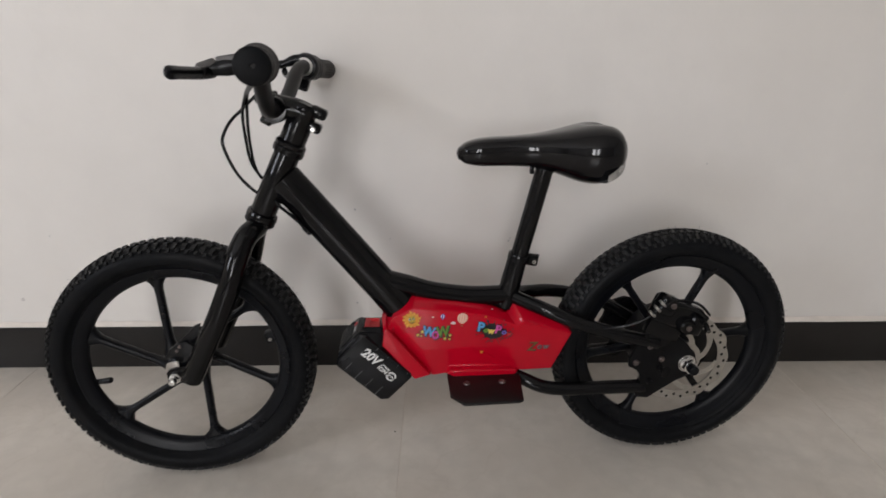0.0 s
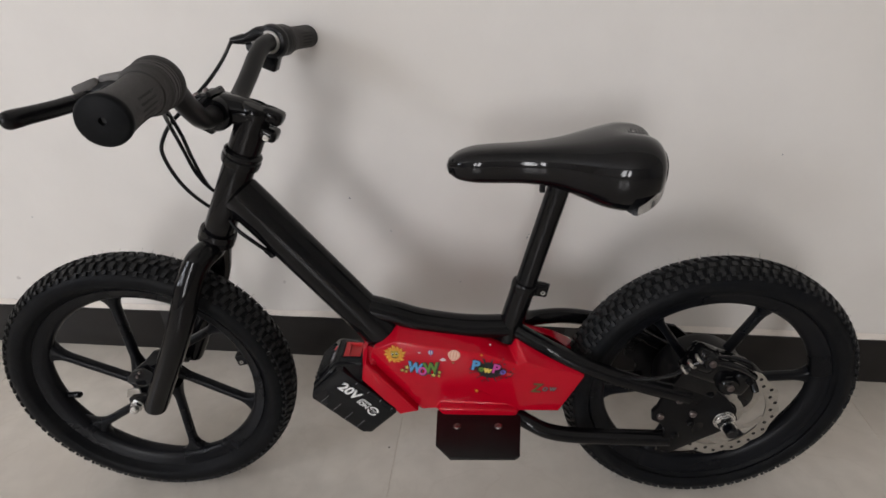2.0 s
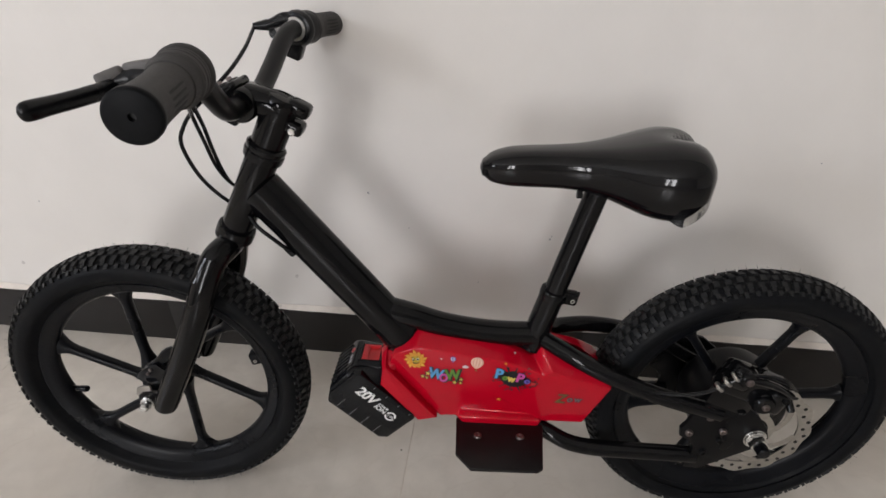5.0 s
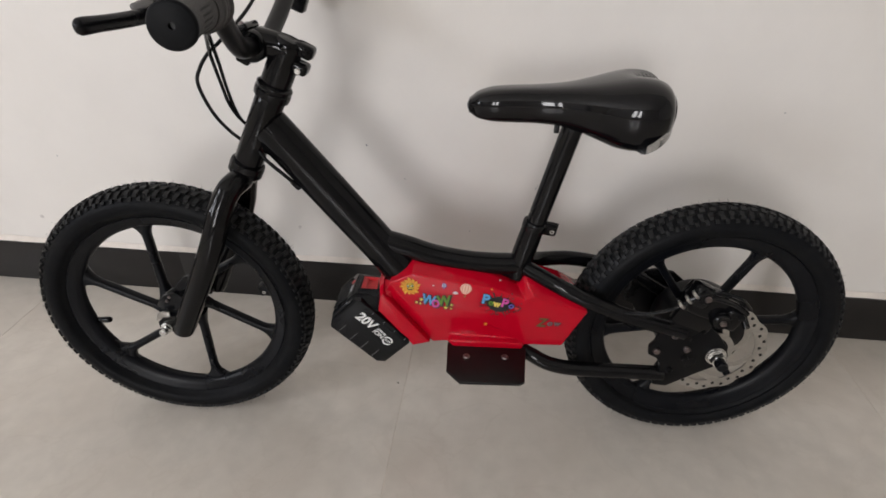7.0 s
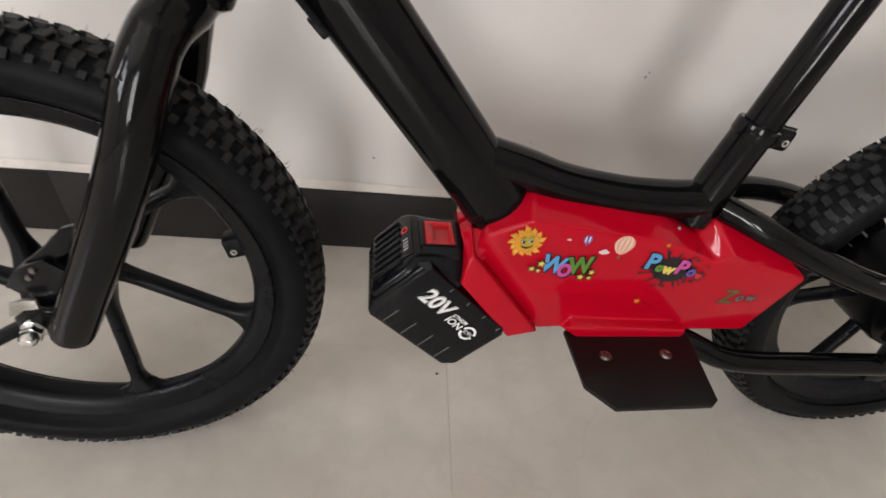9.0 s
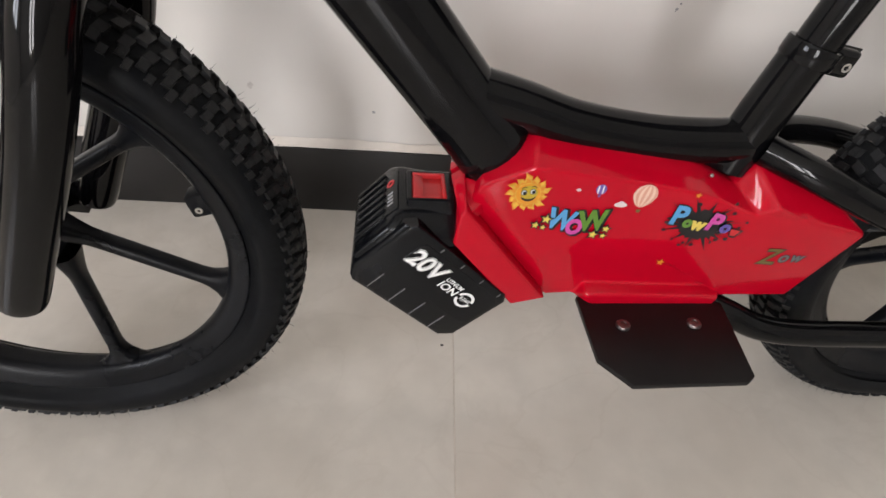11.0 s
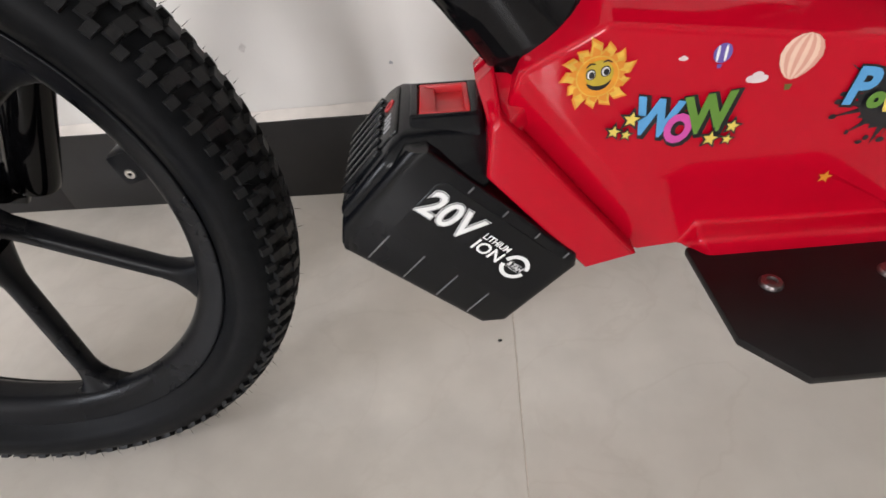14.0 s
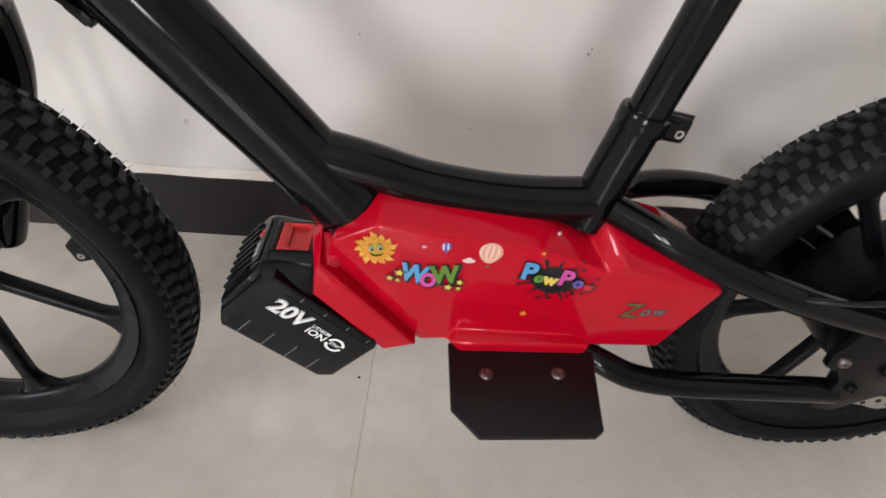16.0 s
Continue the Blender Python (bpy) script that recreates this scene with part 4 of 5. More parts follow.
bm = bmesh.new()
prism(bm, [(-0.0545, -0.036), (-0.048, -0.0465), (0.049, -0.047), (0.059, -0.037), (0.059, 0.018), (0.053, 0.024), (-0.047, 0.024), (-0.0545, 0.017)], -BY, BY)
for v in bm.verts:
    if v.co.y > 0 and v.co.x < -0.04 and v.co.z > 0.01:
        v.co.z -= 0.011
ends = [e for e in bm.edges if abs(e.verts[0].co.y - e.verts[1].co.y) < 1e-5]
wide = [e for e in ends if max(v.co.x for v in e.verts) < -0.04 and max(v.co.z for v in e.verts) < 0.02]
bmesh.ops.bevel(bm, geom=wide, offset=0.0062, segments=4, affect="EDGES", profile=0.5)
rest = [e for e in bm.edges if abs(e.verts[0].co.y - e.verts[1].co.y) < 1e-5 and abs(abs(e.verts[0].co.y) - BY) < 1e-5 and max(v.co.x for v in e.verts) > -0.045]
bmesh.ops.bevel(bm, geom=rest, offset=0.0042, segments=3, affect="EDGES", profile=0.5)
body = part("battery_body", put(bm, BM), PLASTIC, bike, "black 20 volt lithium battery pack")
# end cap: wraps the battery's end and carries the slanted top
bm = bmesh.new()
hull(bm, [(a, s * y, b) for a, b, y in ((-0.0585, -0.034, 0.0385), (-0.0593, 0.0060, 0.0385), (-0.0590, 0.0160, 0.0290), (-0.0510, 0.0200, 0.0255), (-0.0315, 0.0378, 0.0255), (-0.0260, 0.0432, 0.0245), (-0.0180, 0.0400, 0.0300), (-0.0100, 0.0300, 0.0375), (-0.0100, -0.002, 0.0385), (-0.045, -0.036, 0.0385)) for s in (-1, 1)] + [(-0.0300, -0.0405, 0.0180)], 0.0042)
prism(bm, [(-0.02, 0.015), (-0.02, 0.034), (0.05, 0.034), (0.05, 0.015)], -0.025, 0.025, 0.002)
cap = part("battery_cap", put(bm, BM), PLASTIC, body)
bm = bmesh.new()
prism(bm, [(-0.034, -0.018), (-0.030, -0.0215), (0.047, -0.0215), (0.0525, -0.0165), (0.0525, 0.013), (0.048, 0.0175), (-0.030, 0.0175), (-0.034, 0.013)], -BY - 0.0006, -BY + 0.002, 0.0004, 1)
part("label_panel", put(bm, BM), PLASTIC, body)
for a in (-0.033, -0.0105, 0.012, 0.0345):
    bm = bmesh.new()
    box(bm, (a, -BY - 0.0001, -0.0345), (0.0007, 0.0012, 0.0185), 0.0003, None, 1)
    part("battery_rib", put(bm, BM), INK["dim"], body, "fine raised rib with a worn edge")
for a in (-0.019, 0.0035, 0.026, 0.0475):
    bm = bmesh.new()
    box(bm, (a, -BY - 0.0001, 0.0205), (0.0007, 0.0012, 0.0042), 0.0003, None, 1)
    part("battery_rib", put(bm, BM), INK["dim"], body, "fine raised rib with a worn edge")
for a in (-0.033, -0.0105, 0.012, 0.0345):
    bm = bmesh.new()
    box(bm, (a + 0.011, 0, -0.0463), (0.0195, BY * 2 - 0.014, 0.003), 0.0012, None, 1)
    part("battery_foot", put(bm, BM), PLASTIC, body)
bm = bmesh.new()
box(bm, (-0.0588, 0.001, -0.0125), (0.0016, 0.052, 0.030))
part("vent_recess", put(bm, BM), HOLE, body)
for k in range(7):
    bm = bmesh.new()
    box(bm, (-0.0596, -0.0258 + 0.0088 * k, -0.0125), (0.0048, 0.0034, 0.0305), 0.0012)
    part("vent_fin", put(bm, BM), PLASTIC, body)
bm = bmesh.new()
box(bm, (-0.0590, 0, 0.0085), (0.0022, 0.050, 0.0135), 0.001)
part("indicator_panel", put(bm, BM), PLASTIC, body)
bm = bmesh.new()
lathe(bm, [(0.0022, -0.0606), (0.0038, -0.0606), (0.0038, -0.0598), (0.0022, -0.0598)], (0, 0.010, 0.0085), 20, (1, 0, 0), True)
part("power_mark", put(bm, BM), RED_BUTTON, body, "red ring around the test button")
bm = bmesh.new()
for k in range(4):
    box(bm, (-0.0603, -0.003 - 0.0042 * k, 0.0085), (0.0006, 0.0014, 0.0052))
part("charge_marks", put(bm, BM), INK["grey"], body, "four grey charge marks")
# the release button sits in the slanted top of the cap
SL = BM @ Matrix(((0.735, 0, -0.678, -0.0432), (0, 1, 0, 0), (0.678, 0, 0.735, 0.0318), (0, 0, 0, 1)))
bm = bmesh.new()
for cx, sx in ((-0.0148, 0.0042), (0.0152, 0.0062)):
    box(bm, (cx, 0, -0.0016), (sx, 0.0375, 0.0082), 0.0019, None, 3)
for s in (-1, 1):
    hull(bm, [(x, s * y, z) for x0, x1, y, z in ((-0.0166, 0.0182, 0.0158, 0.0024), (-0.0166, 0.0182, 0.0190, 0.0021), (-0.0160, 0.0176, 0.0255, -0.0030), (-0.0150, 0.0165, 0.0275, -0.0075), (-0.0166, 0.0182, 0.0158, -0.0075)) for x in (x0, x1)], 0.0018)
part("latch_surround", put(bm, SL), PLASTIC, body)
bm = bmesh.new()
box(bm, (0, 0, -0.0026), (0.0246, 0.0320, 0.0016), 0.0003)
box(bm, (0, -0.0150, -0.0012), (0.0246, 0.0026, 0.0070), 0.0009)
box(bm, (0, 0.0150, -0.0012), (0.0246, 0.0026, 0.0070), 0.0009)
box(bm, (0.0112, 0, -0.0010), (0.0028, 0.0300, 0.0072), 0.001)
box(bm, (-0.0086, 0, -0.0014), (0.0082, 0.0290, 0.0062), 0.0016, pose(0, 0, 0, 0, 14, 0))
part("release_button", put(bm, SL), RED_BUTTON, body, "recessed red battery release button")


def on_battery(ca, cb, level=0.0):
    return lambda x, y: BM @ Vector((ca + x, -BY - 0.0012 - level, cb + y))


bm = bmesh.new()
for grow, level, ink in ((0.0011, 0.0, 0), (0.0008, 0.0002, 1), (0.0004, 0.0004, 0)):
    print_text(bm, lettering("20V", 0.0222, grow, 0.12), on_battery(-0.0178, 0.0032, level), ink, 0.9, 1.0)
print_text(bm, lettering("LITHIUM", 0.0054, 0.00012, 0.1), on_battery(0.0125, 0.0048), 0, 0.85)
print_text(bm, lettering("ION", 0.0102, 0.0002, 0.1), on_battery(0.0118, -0.0022), 0, 1.0)
ring = lambda r, n=30: [(r * math.cos(2 * math.pi * k / n), r * math.sin(2 * math.pi * k / n)) for k in range(n)]
o, i = ring(0.0082), ring(0.0058)
pl = on_battery(0.031, -0.0015)
for k in range(30):
    if k in (0, 14, 15, 29):
        continue
    q = (k + 1) % 30
    print_shape(bm, [o[k], o[q], i[q], i[k]], pl, 0)
for dy in (-0.0021, 0.0021):
    print_shape(bm, [(-0.0074, dy - 0.0001), (0.0074, dy - 0.0001), (0.0074, dy + 0.0001), (-0.0074, dy + 0.0001)], pl, 0)
print_text(bm, lettering("8.7AH", 0.0042, 0.00008, 0.1), on_battery(0.031, -0.0015), 0, 0.9)
part("printed_label", bm, [INK["white"], INK["black"]], body, "white printed 20V lithium ion lettering")


# red motor cover: faceted moulding, one half on each side of the frame
def skin(x):
    return -0.034 - 0.03 * x


SHELL = {
    "A1": (-0.0045, -0.0305, 0.2885), "A2": (0.030, None, 0.3065), "A3": (0.104, None, 0.2965), "A4": (0.145, None, 0.2905), "A5": (0.172, None, 0.2815), "A6": (0.198, None, 0.2720),
    "B1": (0.0435, -0.0358, 0.2315), "B2": (0.129, None, 0.2340), "B4": (0.2035, None, 0.1880),
    "R1": (0.260, None, 0.1895), "R2": (0.2915, None, 0.2560), "R3": (0.233, None, 0.2685),
    "H1": (0.1965, -0.0185, 0.3015), "H2": (0.2095, -0.0450, 0.2815),
    "T1": (0.0325, -0.0125, 0.3185), "T2": (0.10, -0.014, 0.3095), "T3": (0.148, -0.015, 0.3005), "T4": (0.168, -0.018, 0.2930), "N": (0.187, -0.0150, 0.2835), "T6": (0.212, -0.012, 0.3045), "T7": (0.250, -0.024, 0.2875),
    "L0": (-0.002, -0.016, 0.2925), "V0": (-0.0105, -0.0255, 0.2690), "V2": (0.0595, -0.0275, 0.1775), "V3": (0.083, -0.0310, 0.1825),
    "K1": (0.0895, -0.0310, 0.1975), "K2": (0.199, -0.0345, 0.1955), "K3": (0.0865, -0.0440, 0.1945), "K4": (0.2000, -0.0455, 0.1925), "K5": (0.0965, -0.0445, 0.1790), "K6": (0.1965, -0.0455, 0.1790),
}
FACES = ["A1 A2 A3 A4 A5 A6 B2 B1", "A6 R3 R2 R1 B4 B2", "T1 T2 A3 A2", "T2 T3 A4 A3", "T3 T4 A5 A4", "T4 N A6 A5", "N H1 A6", "H1 H2 A6", "A6 H2 R3", "H1 T6 T7", "H1 T7 R3 H2", "T7 R2 R3", "T1 A2 A1 L0",
         "A1 B1 V2 V0", "L0 A1 V0", "B1 K1 V3 V2", "B1 B2 K2 K1", "B2 B4 K2", "K1 K2 K4 K3", "K1 K3 V3", "K3 K5 V3", "K3 K4 K6 K5", "K2 B4 K4", "B4 K6 K4"]


def cover_half(s):
    bm = bmesh.new()
    v = {k: bm.verts.new((x, s * (skin(x) if y is None else y), z)) for k, (x, y, z) in SHELL.items()}
    for f in FACES:
        bm.faces.new([v[k] for k in f.split()])
    rim = [e for e in bm.edges if len(e.link_faces) == 1]
    made = bmesh.ops.extrude_edge_only(bm, edges=rim)["geom"]
    for q in made:
        if isinstance(q, bmesh.types.BMVert):
            q.co.y = s * -0.004
    bmesh.ops.recalc_face_normals(bm, faces=bm.faces)
    sharp = [e for e in bm.edges if len(e.link_faces) == 2 and e.calc_face_angle(0) > radians(6)]
    bmesh.ops.bevel(bm, geom=sharp, offset=0.0030, segments=4, affect="EDGES", profile=0.5, clamp_overlap=True)
    # flange that the battery slides onto: a proud band, leaning back at its top to follow the battery's cap
    low = [(-0.0212, 0.2440, -0.0408), (0.0297, 0.1795, -0.0408), (0.0565, 0.1865, -0.0408), (-0.0135, 0.2735, -0.0385), (-0.0180, 0.2675, -0.0400)]
    top = [(-0.0130, 0.2865, -0.0110), (-0.0222, 0.2790, -0.0130)]
    w = [bm.verts.new((x, s * y, z)) for x, z, y in low + top]
    back = [bm.verts.new((q.co.x, s * -0.003, q.co.z)) for q in w]
    loop = [0, 1, 2, 3, 5, 6, 4]
    fs = [bm.faces.new([w[k] for k in (0, 1, 2, 3, 4)]), bm.faces.new([w[k] for k in (4, 3, 5, 6)]), bm.faces.new([back[k] for k in loop])]
    for a, q in zip(loop, loop[1:] + loop[:1]):
        fs.append(bm.faces.new((w[a], w[q], back[q], back[a])))
    bmesh.ops.recalc_face_normals(bm, faces=fs)
    es = {e for f in fs[:2] for e in f.edges}
    bmesh.ops.bevel(bm, geom=list(es), offset=0.0024, segments=3, affect="EDGES", profile=0.5)
    # web between the flange and the moulding
    hull(bm, [(x, s * y, z) for x, y, z in ((-0.0150, -0.0120, 0.2835), (-0.0030, -0.0150, 0.2830), (0.0010, -0.0265, 0.2745), (-0.0140, -0.0355, 0.2635), (0.0040, -0.0250, 0.2650), (-0.0060, -0.0300, 0.2580), (-0.0150, -0.004, 0.2640), (0.0040, -0.004, 0.2640))], 0.0010)
    return bm


cover = part("motor_cover", cover_half(1), RED, bike, "glossy red plastic motor cover with cartoon stickers", 50)
part("motor_cover", cover_half(-1), RED, bike, "glossy red plastic motor cover", 50)
bm = bmesh.new()
box(bm, (0.11, 0, 0.236), (0.17, 0.02, 0.085), 0.004)
box(bm, (0.16, 0, 0.181), (0.09, 0.06, 0.012), 0.002)
part("motor_box", bm, PAINT, bike)
for x, z in ((0.160, 0.2965), (0.232, 0.2965)):
    part("cover_screw", lathe(bmesh.new(), [(0, 0.002), (0.0014, 0.002), (0.0014, -0.0002), (0.0010, -0.0005), (0, -0.0005)], (x, -0.0255 if x < 0.2 else -0.036, z), 14, (0, 1, -0.9)), STEEL, cover, "small bright cover screw")


def on_cover(cx, cz, level=0):
    return lambda x, z: Vector((cx + x, skin(cx + x) - 0.0005 - 0.00022 * level, cz + z))


def star(r, n=5, inner=0.45, turn=90):
    return [((r if k % 2 == 0 else r * inner) * math.cos(radians(turn + 180 * k / n)), (r if k % 2 == 0 else r * inner) * math.sin(radians(turn + 180 * k / n))) for k in range(2 * n)]


def blob(rx, rz, n=28):
    return [(rx * math.cos(2 * math.pi * k / n), rz * math.sin(2 * math.pi * k / n)) for k in range(n)]


def turned(pts, deg):
    c, s = math.cos(radians(deg)), math.sin(radians(deg))
    return [(x * c - y * s, x * s + y * c) for x, y in pts]


# sun
bm = bmesh.new()


def rays(n, r0, r1, lean, turn, wob):
    out = []
    for k in range(n):
        a = 2 * math.pi * k / n + turn
        r = r1 * (1 + wob * math.sin(k * 2.4 + 1))
        out += [(r0 * math.cos(a), r0 * math.sin(a)), ((r0 + r) / 2 * math.cos(a + 0.3 / n), (r0 + r) / 2 * math.sin(a + 0.3 / n)), (r * math.cos(a + lean / n), r * math.sin(a + lean / n)), ((r0 + r) / 2 * math.cos(a + 4.6 / n), (r0 + r) / 2 * math.sin(a + 4.6 / n))]
    return out


SUN = (0.0275, 0.2863)
print_shape(bm, rays(13, 0.0105, 0.0157, 4.4, 0.0, 0.09), on_cover(*SUN), 0)
print_shape(bm, rays(13, 0.0098, 0.0146, 4.2, 0.02, 0.08), on_cover(*SUN, 1), 1)
print_shape(bm, rays(15, 0.0088, 0.0118, 4.0, 0.25, 0.1), on_cover(*SUN, 2), 0)
print_shape(bm, blob(0.0090, 0.0090), on_cover(*SUN, 3), 1)
print_shape(bm, blob(0.0084, 0.0084), on_cover(*SUN, 4), 2)
print_shape(bm, blob(0.0058, 0.0060), on_cover(SUN[0] + 0.0006, SUN[1] + 0.0012, 5), 5)
for dx, dz in ((-0.0030, 0.0004), (0.0030, 0.0014)):
    print_shape(bm, blob(0.0021, 0.0024, 16), on_cover(SUN[0] + dx, SUN[1] + 0.0010 + dz, 6), 4)
    print_shape(bm, blob(0.0016, 0.0019, 16), on_cover(SUN[0] + dx, SUN[1] + 0.0010 + dz, 7), 3)
    print_shape(bm, blob(0.0012, 0.0015, 12), on_cover(SUN[0] + dx + 0.0002, SUN[1] + 0.0009 + dz, 8), 4)
    print_shape(bm, turned([(-0.0019, -0.0003), (0, 0.0005), (0.0019, -0.0003), (0.0019, 0.0003), (0, 0.0012), (-0.0019, 0.0003)], 18 if dx < 0 else -2), on_cover(SUN[0] + dx * 1.1, SUN[1] + 0.0049 + dz, 8), 4)
arc = turned([(0.0054 * math.cos(radians(a)), 0.0052 * math.sin(radians(a))) for a in range(200, 341, 14)], 8)
print_shape(bm, arc + [(0.96 * x, 0.62 * z) for x, z in arc[::-1]], on_cover(SUN[0] + 0.0002, SUN[1] - 0.0006, 6), 4)
part("sun_sticker", bm, [INK["orange"], material("print_amber", (0.66, 0.38, 0.055), 0.32, vary=0.2, scale=300), material("print_sun", (0.66, 0.26, 0.02), 0.32, vary=0.1, scale=300), INK["white"], INK["black"], material("print_face", (0.48, 0.34, 0.03), 0.32, vary=0.1, scale=300)], cover, "smiling orange and yellow sun sticker")

# first word
bm = bmesh.new()
for txt, x, z, size, turn, col in (("W", 0.0545, 0.2640, 0.0235, -12, 0), ("O", 0.0652, 0.2580, 0.0185, -8, 1), ("W", 0.0775, 0.2640, 0.0245, 4, 2)):
    data = lettering(txt, size, 0.0010)
    shadow = lettering(txt, size, 0.0024)
    print_text(bm, shadow, on_cover(x + 0.0012, z - 0.0010, 1 + col), 3, 0.78, 1.0, turn)
    print_text(bm, data, on_cover(x, z, 4 + col), col, 0.78, 1.0, turn)
for x, z, r in ((0.0440, 0.2655, 0.0038), (0.0368, 0.2600, 0.0030), (0.0425, 0.2580, 0.0024), (0.0805, 0.2525, 0.0036), (0.0890, 0.2580, 0.0031), (0.0882, 0.2515, 0.0025)):
    print_shape(bm, star(r * 1.62, turn=80), on_cover(x, z, 7), 3)
    print_shape(bm, star(r, turn=80), on_cover(x, z, 8), 4)
part("wow_sticker", bm, [INK["blue"], INK["magenta"], INK["green"], INK["black"], INK["yellow"]], cover, "sticker reading WOW in blue, pink and green")

# balloons and clouds
bm = bmesh.new()
R0 = 0.0092
for k in range(8):
    a0, a1 = -1 + 2 * k / 8, -1 + 2 * (k + 1) / 8
    pts = []
    for a, rng in ((a0, range(0, 9)), (a1, range(8, -1, -1))):
        for j in rng:
            t = math.pi * j / 8
            zz = math.cos(t)
            ww = math.sin(t) * (1 - 0.25 * max(0, -zz) ** 1.2)
            pts.append((R0 * a * ww * 0.95, R0 * (zz if zz > 0 else zz * 1.12)))
    pts = [p for n, p in enumerate(pts) if n == 0 or (abs(p[0] - pts[n - 1][0]) + abs(p[1] - pts[n - 1][1])) > 1e-7]
    if abs(pts[0][0] - pts[-1][0]) + abs(pts[0][1] - pts[-1][1]) < 1e-7:
        pts.pop()
    print_shape(bm, turned(pts, -8), on_cover(0.1098, 0.2872), k % 2)
print_shape(bm, [(-0.0016, 0.0012), (0.0016, 0.0012), (0.0011, -0.0014), (-0.0011, -0.0014)], on_cover(0.1085, 0.2738), 2)
bmesh.ops.remove_doubles(bm, verts=bm.verts, dist=1e-6)
part("balloon_sticker", bm, [INK["cream"], INK["salmon"], INK["olive"]], cover, "striped hot-air balloon sticker")
bm = bmesh.new()
print_shape(bm, blob(0.0038, 0.0042, 18), on_cover(0.0777, 0.2912), 0)
for dx in (-0.002, 0.0012):
    print_shape(bm, blob(0.0006, 0.0036, 10), on_cover(0.0777 + dx, 0.2912, 1), 1)
print_shape(bm, [(-0.0011, 0.0008), (0.0011, 0.0008), (0.0007, -0.001), (-0.0007, -0.001)], on_cover(0.0774, 0.2858), 0)
part("balloon_sticker", bm, [INK["violet"], INK["white"]], cover, "small violet balloon sticker")
for x, z, w in ((0.0945, 0.2790, 0.0052), (0.0620, 0.2905, 0.0022)):
    bm = bmesh.new()
    for n, (dx, dz, r) in enumerate(((-0.5, -0.05, 0.38), (0.0, 0.18, 0.5), (0.5, -0.02, 0.36), (0, -0.14, 0.3))):
        print_shape(bm, blob(r * w * (2.2 if n == 3 else 1), r * w * 0.8, 14), on_cover(x + dx * w, z + dz * w, n), 0)
    part("cloud_sticker", bm, [INK["cloud"]], cover, "small white cloud sticker")
for x, z, r in ((0.1415, 0.2247, 0.0036), (0.1475, 0.2885, 0.0026)):
    bm = bmesh.new()
    print_shape(bm, star(r, turn=80), lambda u, w, x=x, z=z: Vector((x + u, skin(x + u) - 0.0006 + (0.0002 if z < 0.23 else 0), z + w)), 0)
    part("star_sticker", bm, [INK["orange"]], cover, "small orange star sticker")

# second word on a black splash
bm = bmesh.new()
rnd = random.Random(5)
pts = []
for k in range(72):
    a = 2 * math.pi * k / 72
    r = 0.0150 + (rnd.uniform(0.006, 0.014) if k % 6 == 0 else rnd.uniform(0.0, 0.003) if k % 3 == 0 else rnd.uniform(-0.002, 0.0))
    pts.append((1.25 * r * math.cos(a), 0.92 * r * math.sin(a)))
print_shape(bm, turned(pts, -12), on_cover(0.1590, 0.2625), 0)
for k in range(11):
    a = 2 * math.pi * (k + rnd.uniform(-0.3, 0.3)) / 11
    r0, r1, w = 0.010, rnd.uniform(0.021, 0.0285), rnd.uniform(0.0004, 0.0007)
    ca, sa = math.cos(a), math.sin(a)
    print_shape(bm, [(1.2 * r0 * ca - w * sa, 0.85 * r0 * sa + w * ca), (1.2 * r0 * ca + w * sa, 0.85 * r0 * sa - w * ca), (1.2 * r1 * ca, 0.85 * r1 * sa)], on_cover(0.1590, 0.2625, 1), 0)
    print_shape(bm, [(1.2 * r1 * ca + x, 0.85 * r1 * sa + z) for x, z in blob(rnd.uniform(0.0009, 0.0019), rnd.uniform(0.0009, 0.0016), 12)], on_cover(0.1590, 0.2625, 2), 0)
for k in range(7):
    a = rnd.uniform(0, 2 * math.pi)
    r = rnd.uniform(0.019, 0.0265)
    q = (0.1585 + 1.15 * r * math.cos(a), 0.2625 + 0.85 * r * math.sin(a))
    print_shape(bm, blob(rnd.uniform(0.0007, 0.0019), rnd.uniform(0.0007, 0.0016), 10), on_cover(*q, 1 + k % 2), 0)
for txt, x, z, size, turn, col in (("P", 0.1395, 0.2705, 0.0225, -8, 1), ("o", 0.1478, 0.2655, 0.0130, -12, 2), ("w", 0.1565, 0.2632, 0.0145, -10, 3), ("P", 0.1678, 0.2652, 0.0205, -12, 4), ("o", 0.1778, 0.2615, 0.0145, -10, 5), ("w", 0.1862, 0.2570, 0.0085, -12, 6)):
    print_text(bm, lettering(txt, size, 0.0020), on_cover(x + 0.0006, z - 0.0004, 3), 0, 0.95, 1.0, turn)
    print_text(bm, lettering(txt, size, 0.0009), on_cover(x, z, 4 + col % 3), col, 0.95, 1.0, turn)
part("pow_sticker", bm, [INK["black"], INK["blue"], INK["green"], INK["yellow"], INK["magenta"], INK["violet"], RED_BUTTON], cover, "sticker reading PowPow on a black splash")
bm = bmesh.new()
for txt, x, z, size, col in (("Z", 0.2245, 0.2325, 0.0220, 0), ("o", 0.2370, 0.2325, 0.0150, 1), ("w", 0.2475, 0.2325, 0.0135, 2)):
    print_text(bm, lettering(txt, size, 0.0002, 0.2), on_cover(x, z, 1), col, 0.95, 1.0, -3)
    print_text(bm, lettering(txt, size, 0.0009, 0.2), on_cover(x + 0.0004, z - 0.0004, 0), 3, 0.95, 1.0, -3)
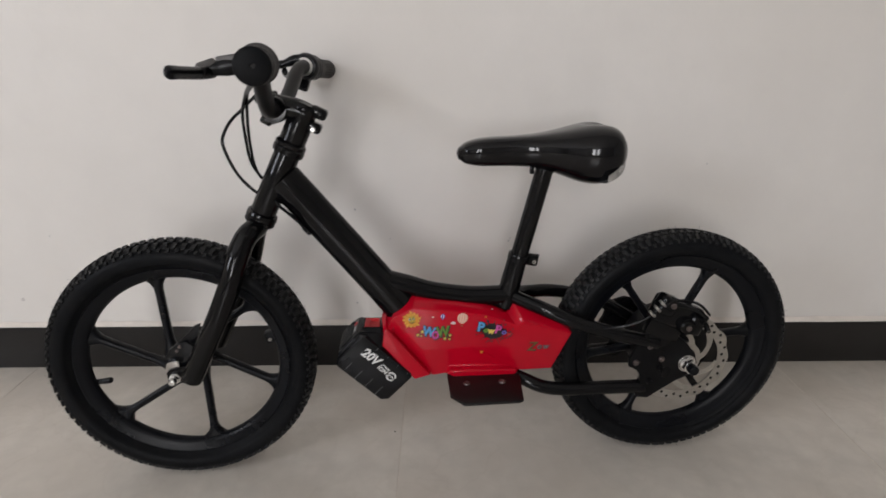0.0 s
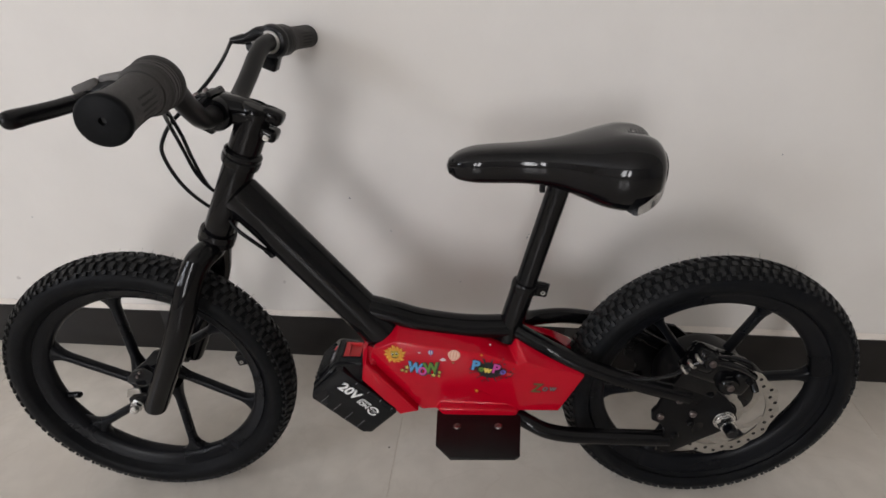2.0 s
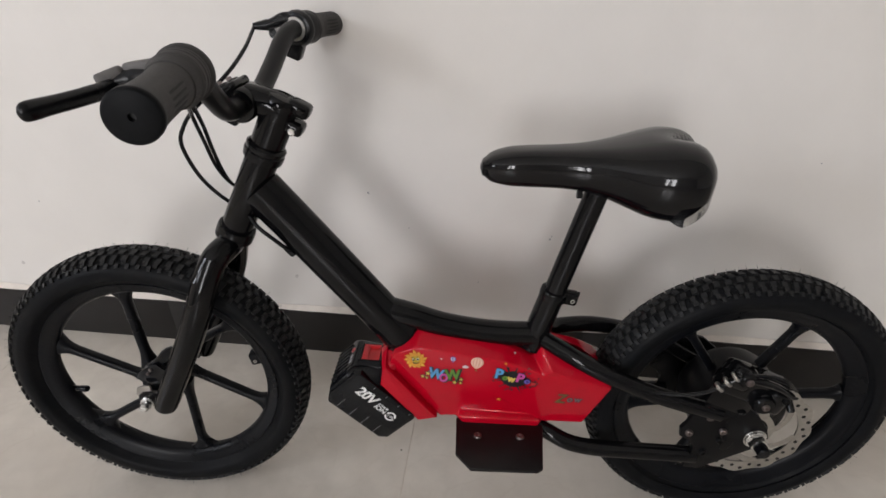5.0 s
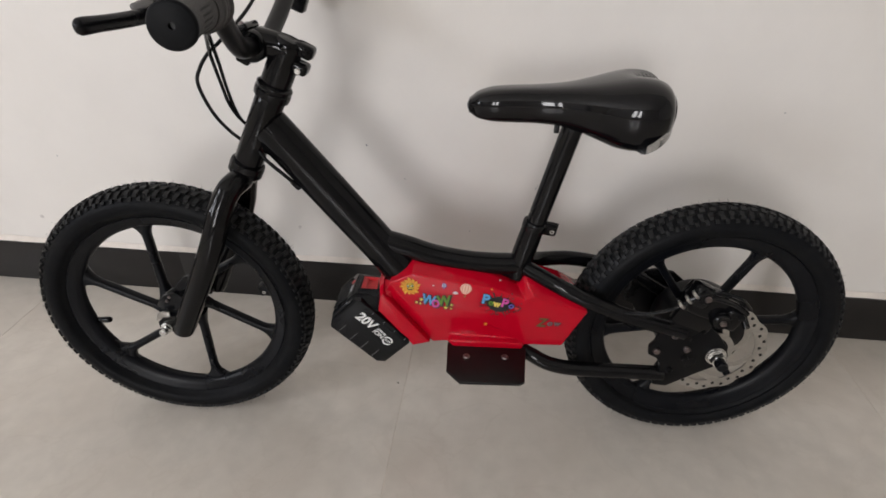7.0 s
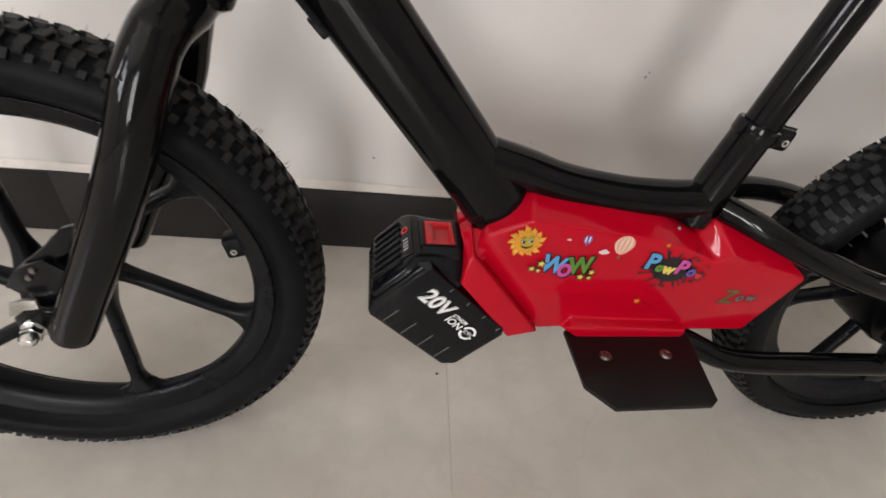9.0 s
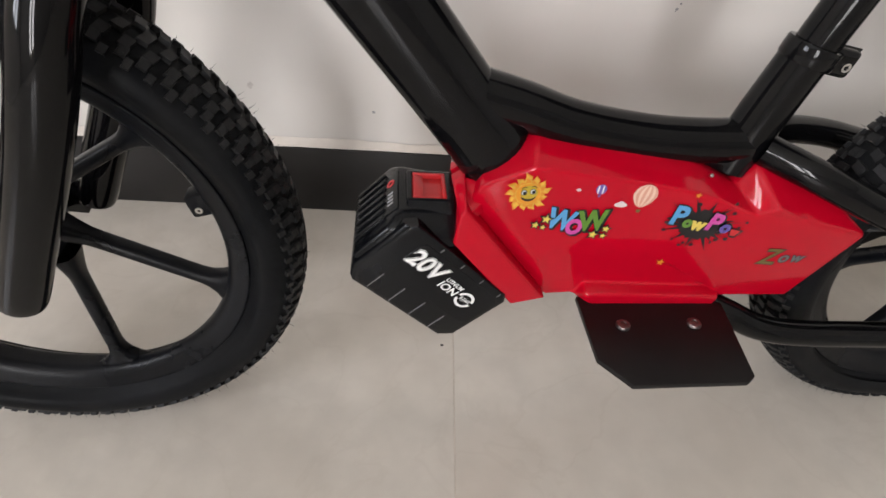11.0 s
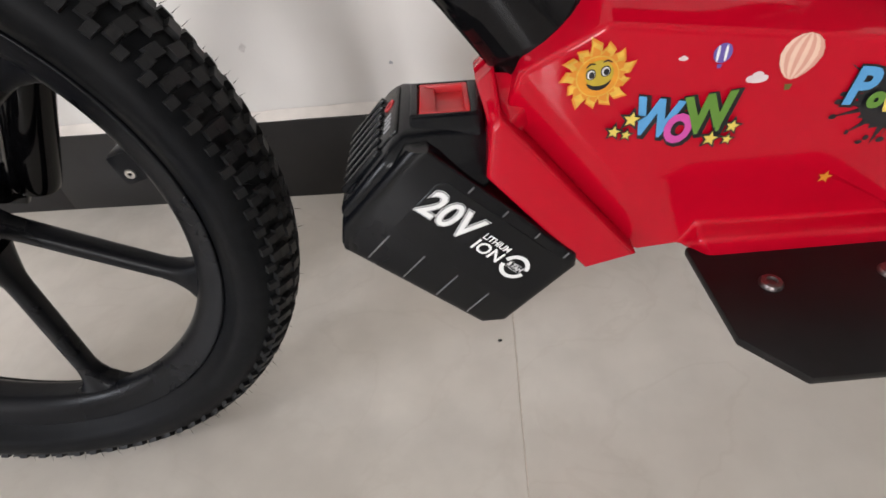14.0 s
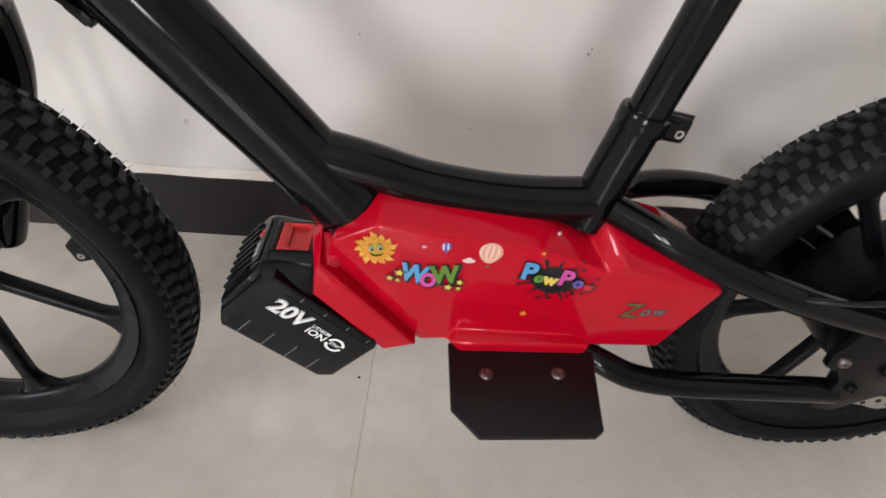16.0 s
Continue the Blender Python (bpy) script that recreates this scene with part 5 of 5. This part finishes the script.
part("zow_sticker", bm, [INK["olive"], INK["dim"], INK["dim"], INK["black"]], cover, "worn sticker reading Zow in dark letters")

# foot plate
bm = bmesh.new()
poly = [(0.084, -0.036), (0.0845, -0.099), (0.1045, -0.1225), (0.1905, -0.1215), (0.1975, -0.1165), (0.2065, -0.036)]
a = [bm.verts.new((x, y, 0.1795)) for x, y in poly]
b = [bm.verts.new((x, y, 0.1845)) for x, y in poly]
fs = [bm.faces.new(a[::-1]), bm.faces.new(b)]
for k in range(len(poly)):
    q = (k + 1) % len(poly)
    fs.append(bm.faces.new((a[k], a[q], b[q], b[k])))
bmesh.ops.bevel(bm, geom=list(bm.edges), offset=0.0016, segments=2, affect="EDGES", profile=0.6)
plate = part("foot_plate", bm, FOOT, bike, "flat black foot plate with a cut corner")
part("foot_bracket", box(bmesh.new(), (0.145, -0.03, 0.176), (0.10, 0.05, 0.006), 0.001), PAINT, plate)
for x, y in ((0.1138, -0.068), (0.1719, -0.067)):
    part("plate_screw", lathe(bmesh.new(), [(0, -0.001), (0.0057, -0.001), (0.0057, 0.0008), (0.0048, 0.0022), (0.0028, 0.0026), (0.0024, 0.0012), (0, 0.0012)], (x, y, 0.1845), 20, (0, 0, 1)), DULL_STEEL, plate, "button-head steel screw")

# ---- floor: tiles on a bed of grout ----
floor = solid("floor", box(bmesh.new(), (CX, CY, -0.0365), (LX + 0.24, LY + 0.24, 0.072)), GROUT, "large polished beige floor tiles with fine joints", "floor", "structure")
shared = {}
for i in range(-5, 5):
    for j in range(6):
        a, b = max(i * TILE_W, ROOM_X[0]), min((i + 1) * TILE_W, ROOM_X[1])
        d, c = FACE_Y + 0.012 - j * TILE_W, max(FACE_Y + 0.012 - (j + 1) * TILE_W, ROOM_Y)
        if b - a < 0.01 or d - c < 0.01:
            continue
        key = (round(b - a, 3), round(d - c, 3))
        if key not in shared:
            bm = bmesh.new()
            box(bm, (0, 0, -0.006), (b - a - 0.0007, d - c - 0.0007, 0.012), 0.0004, None, 1)
            shared[key] = finish("tile", bm, TILE)
        t = new("tile", shared[key])
        t.location = ((a + b) / 2, (c + d) / 2, 0.0)
        t.parent = floor
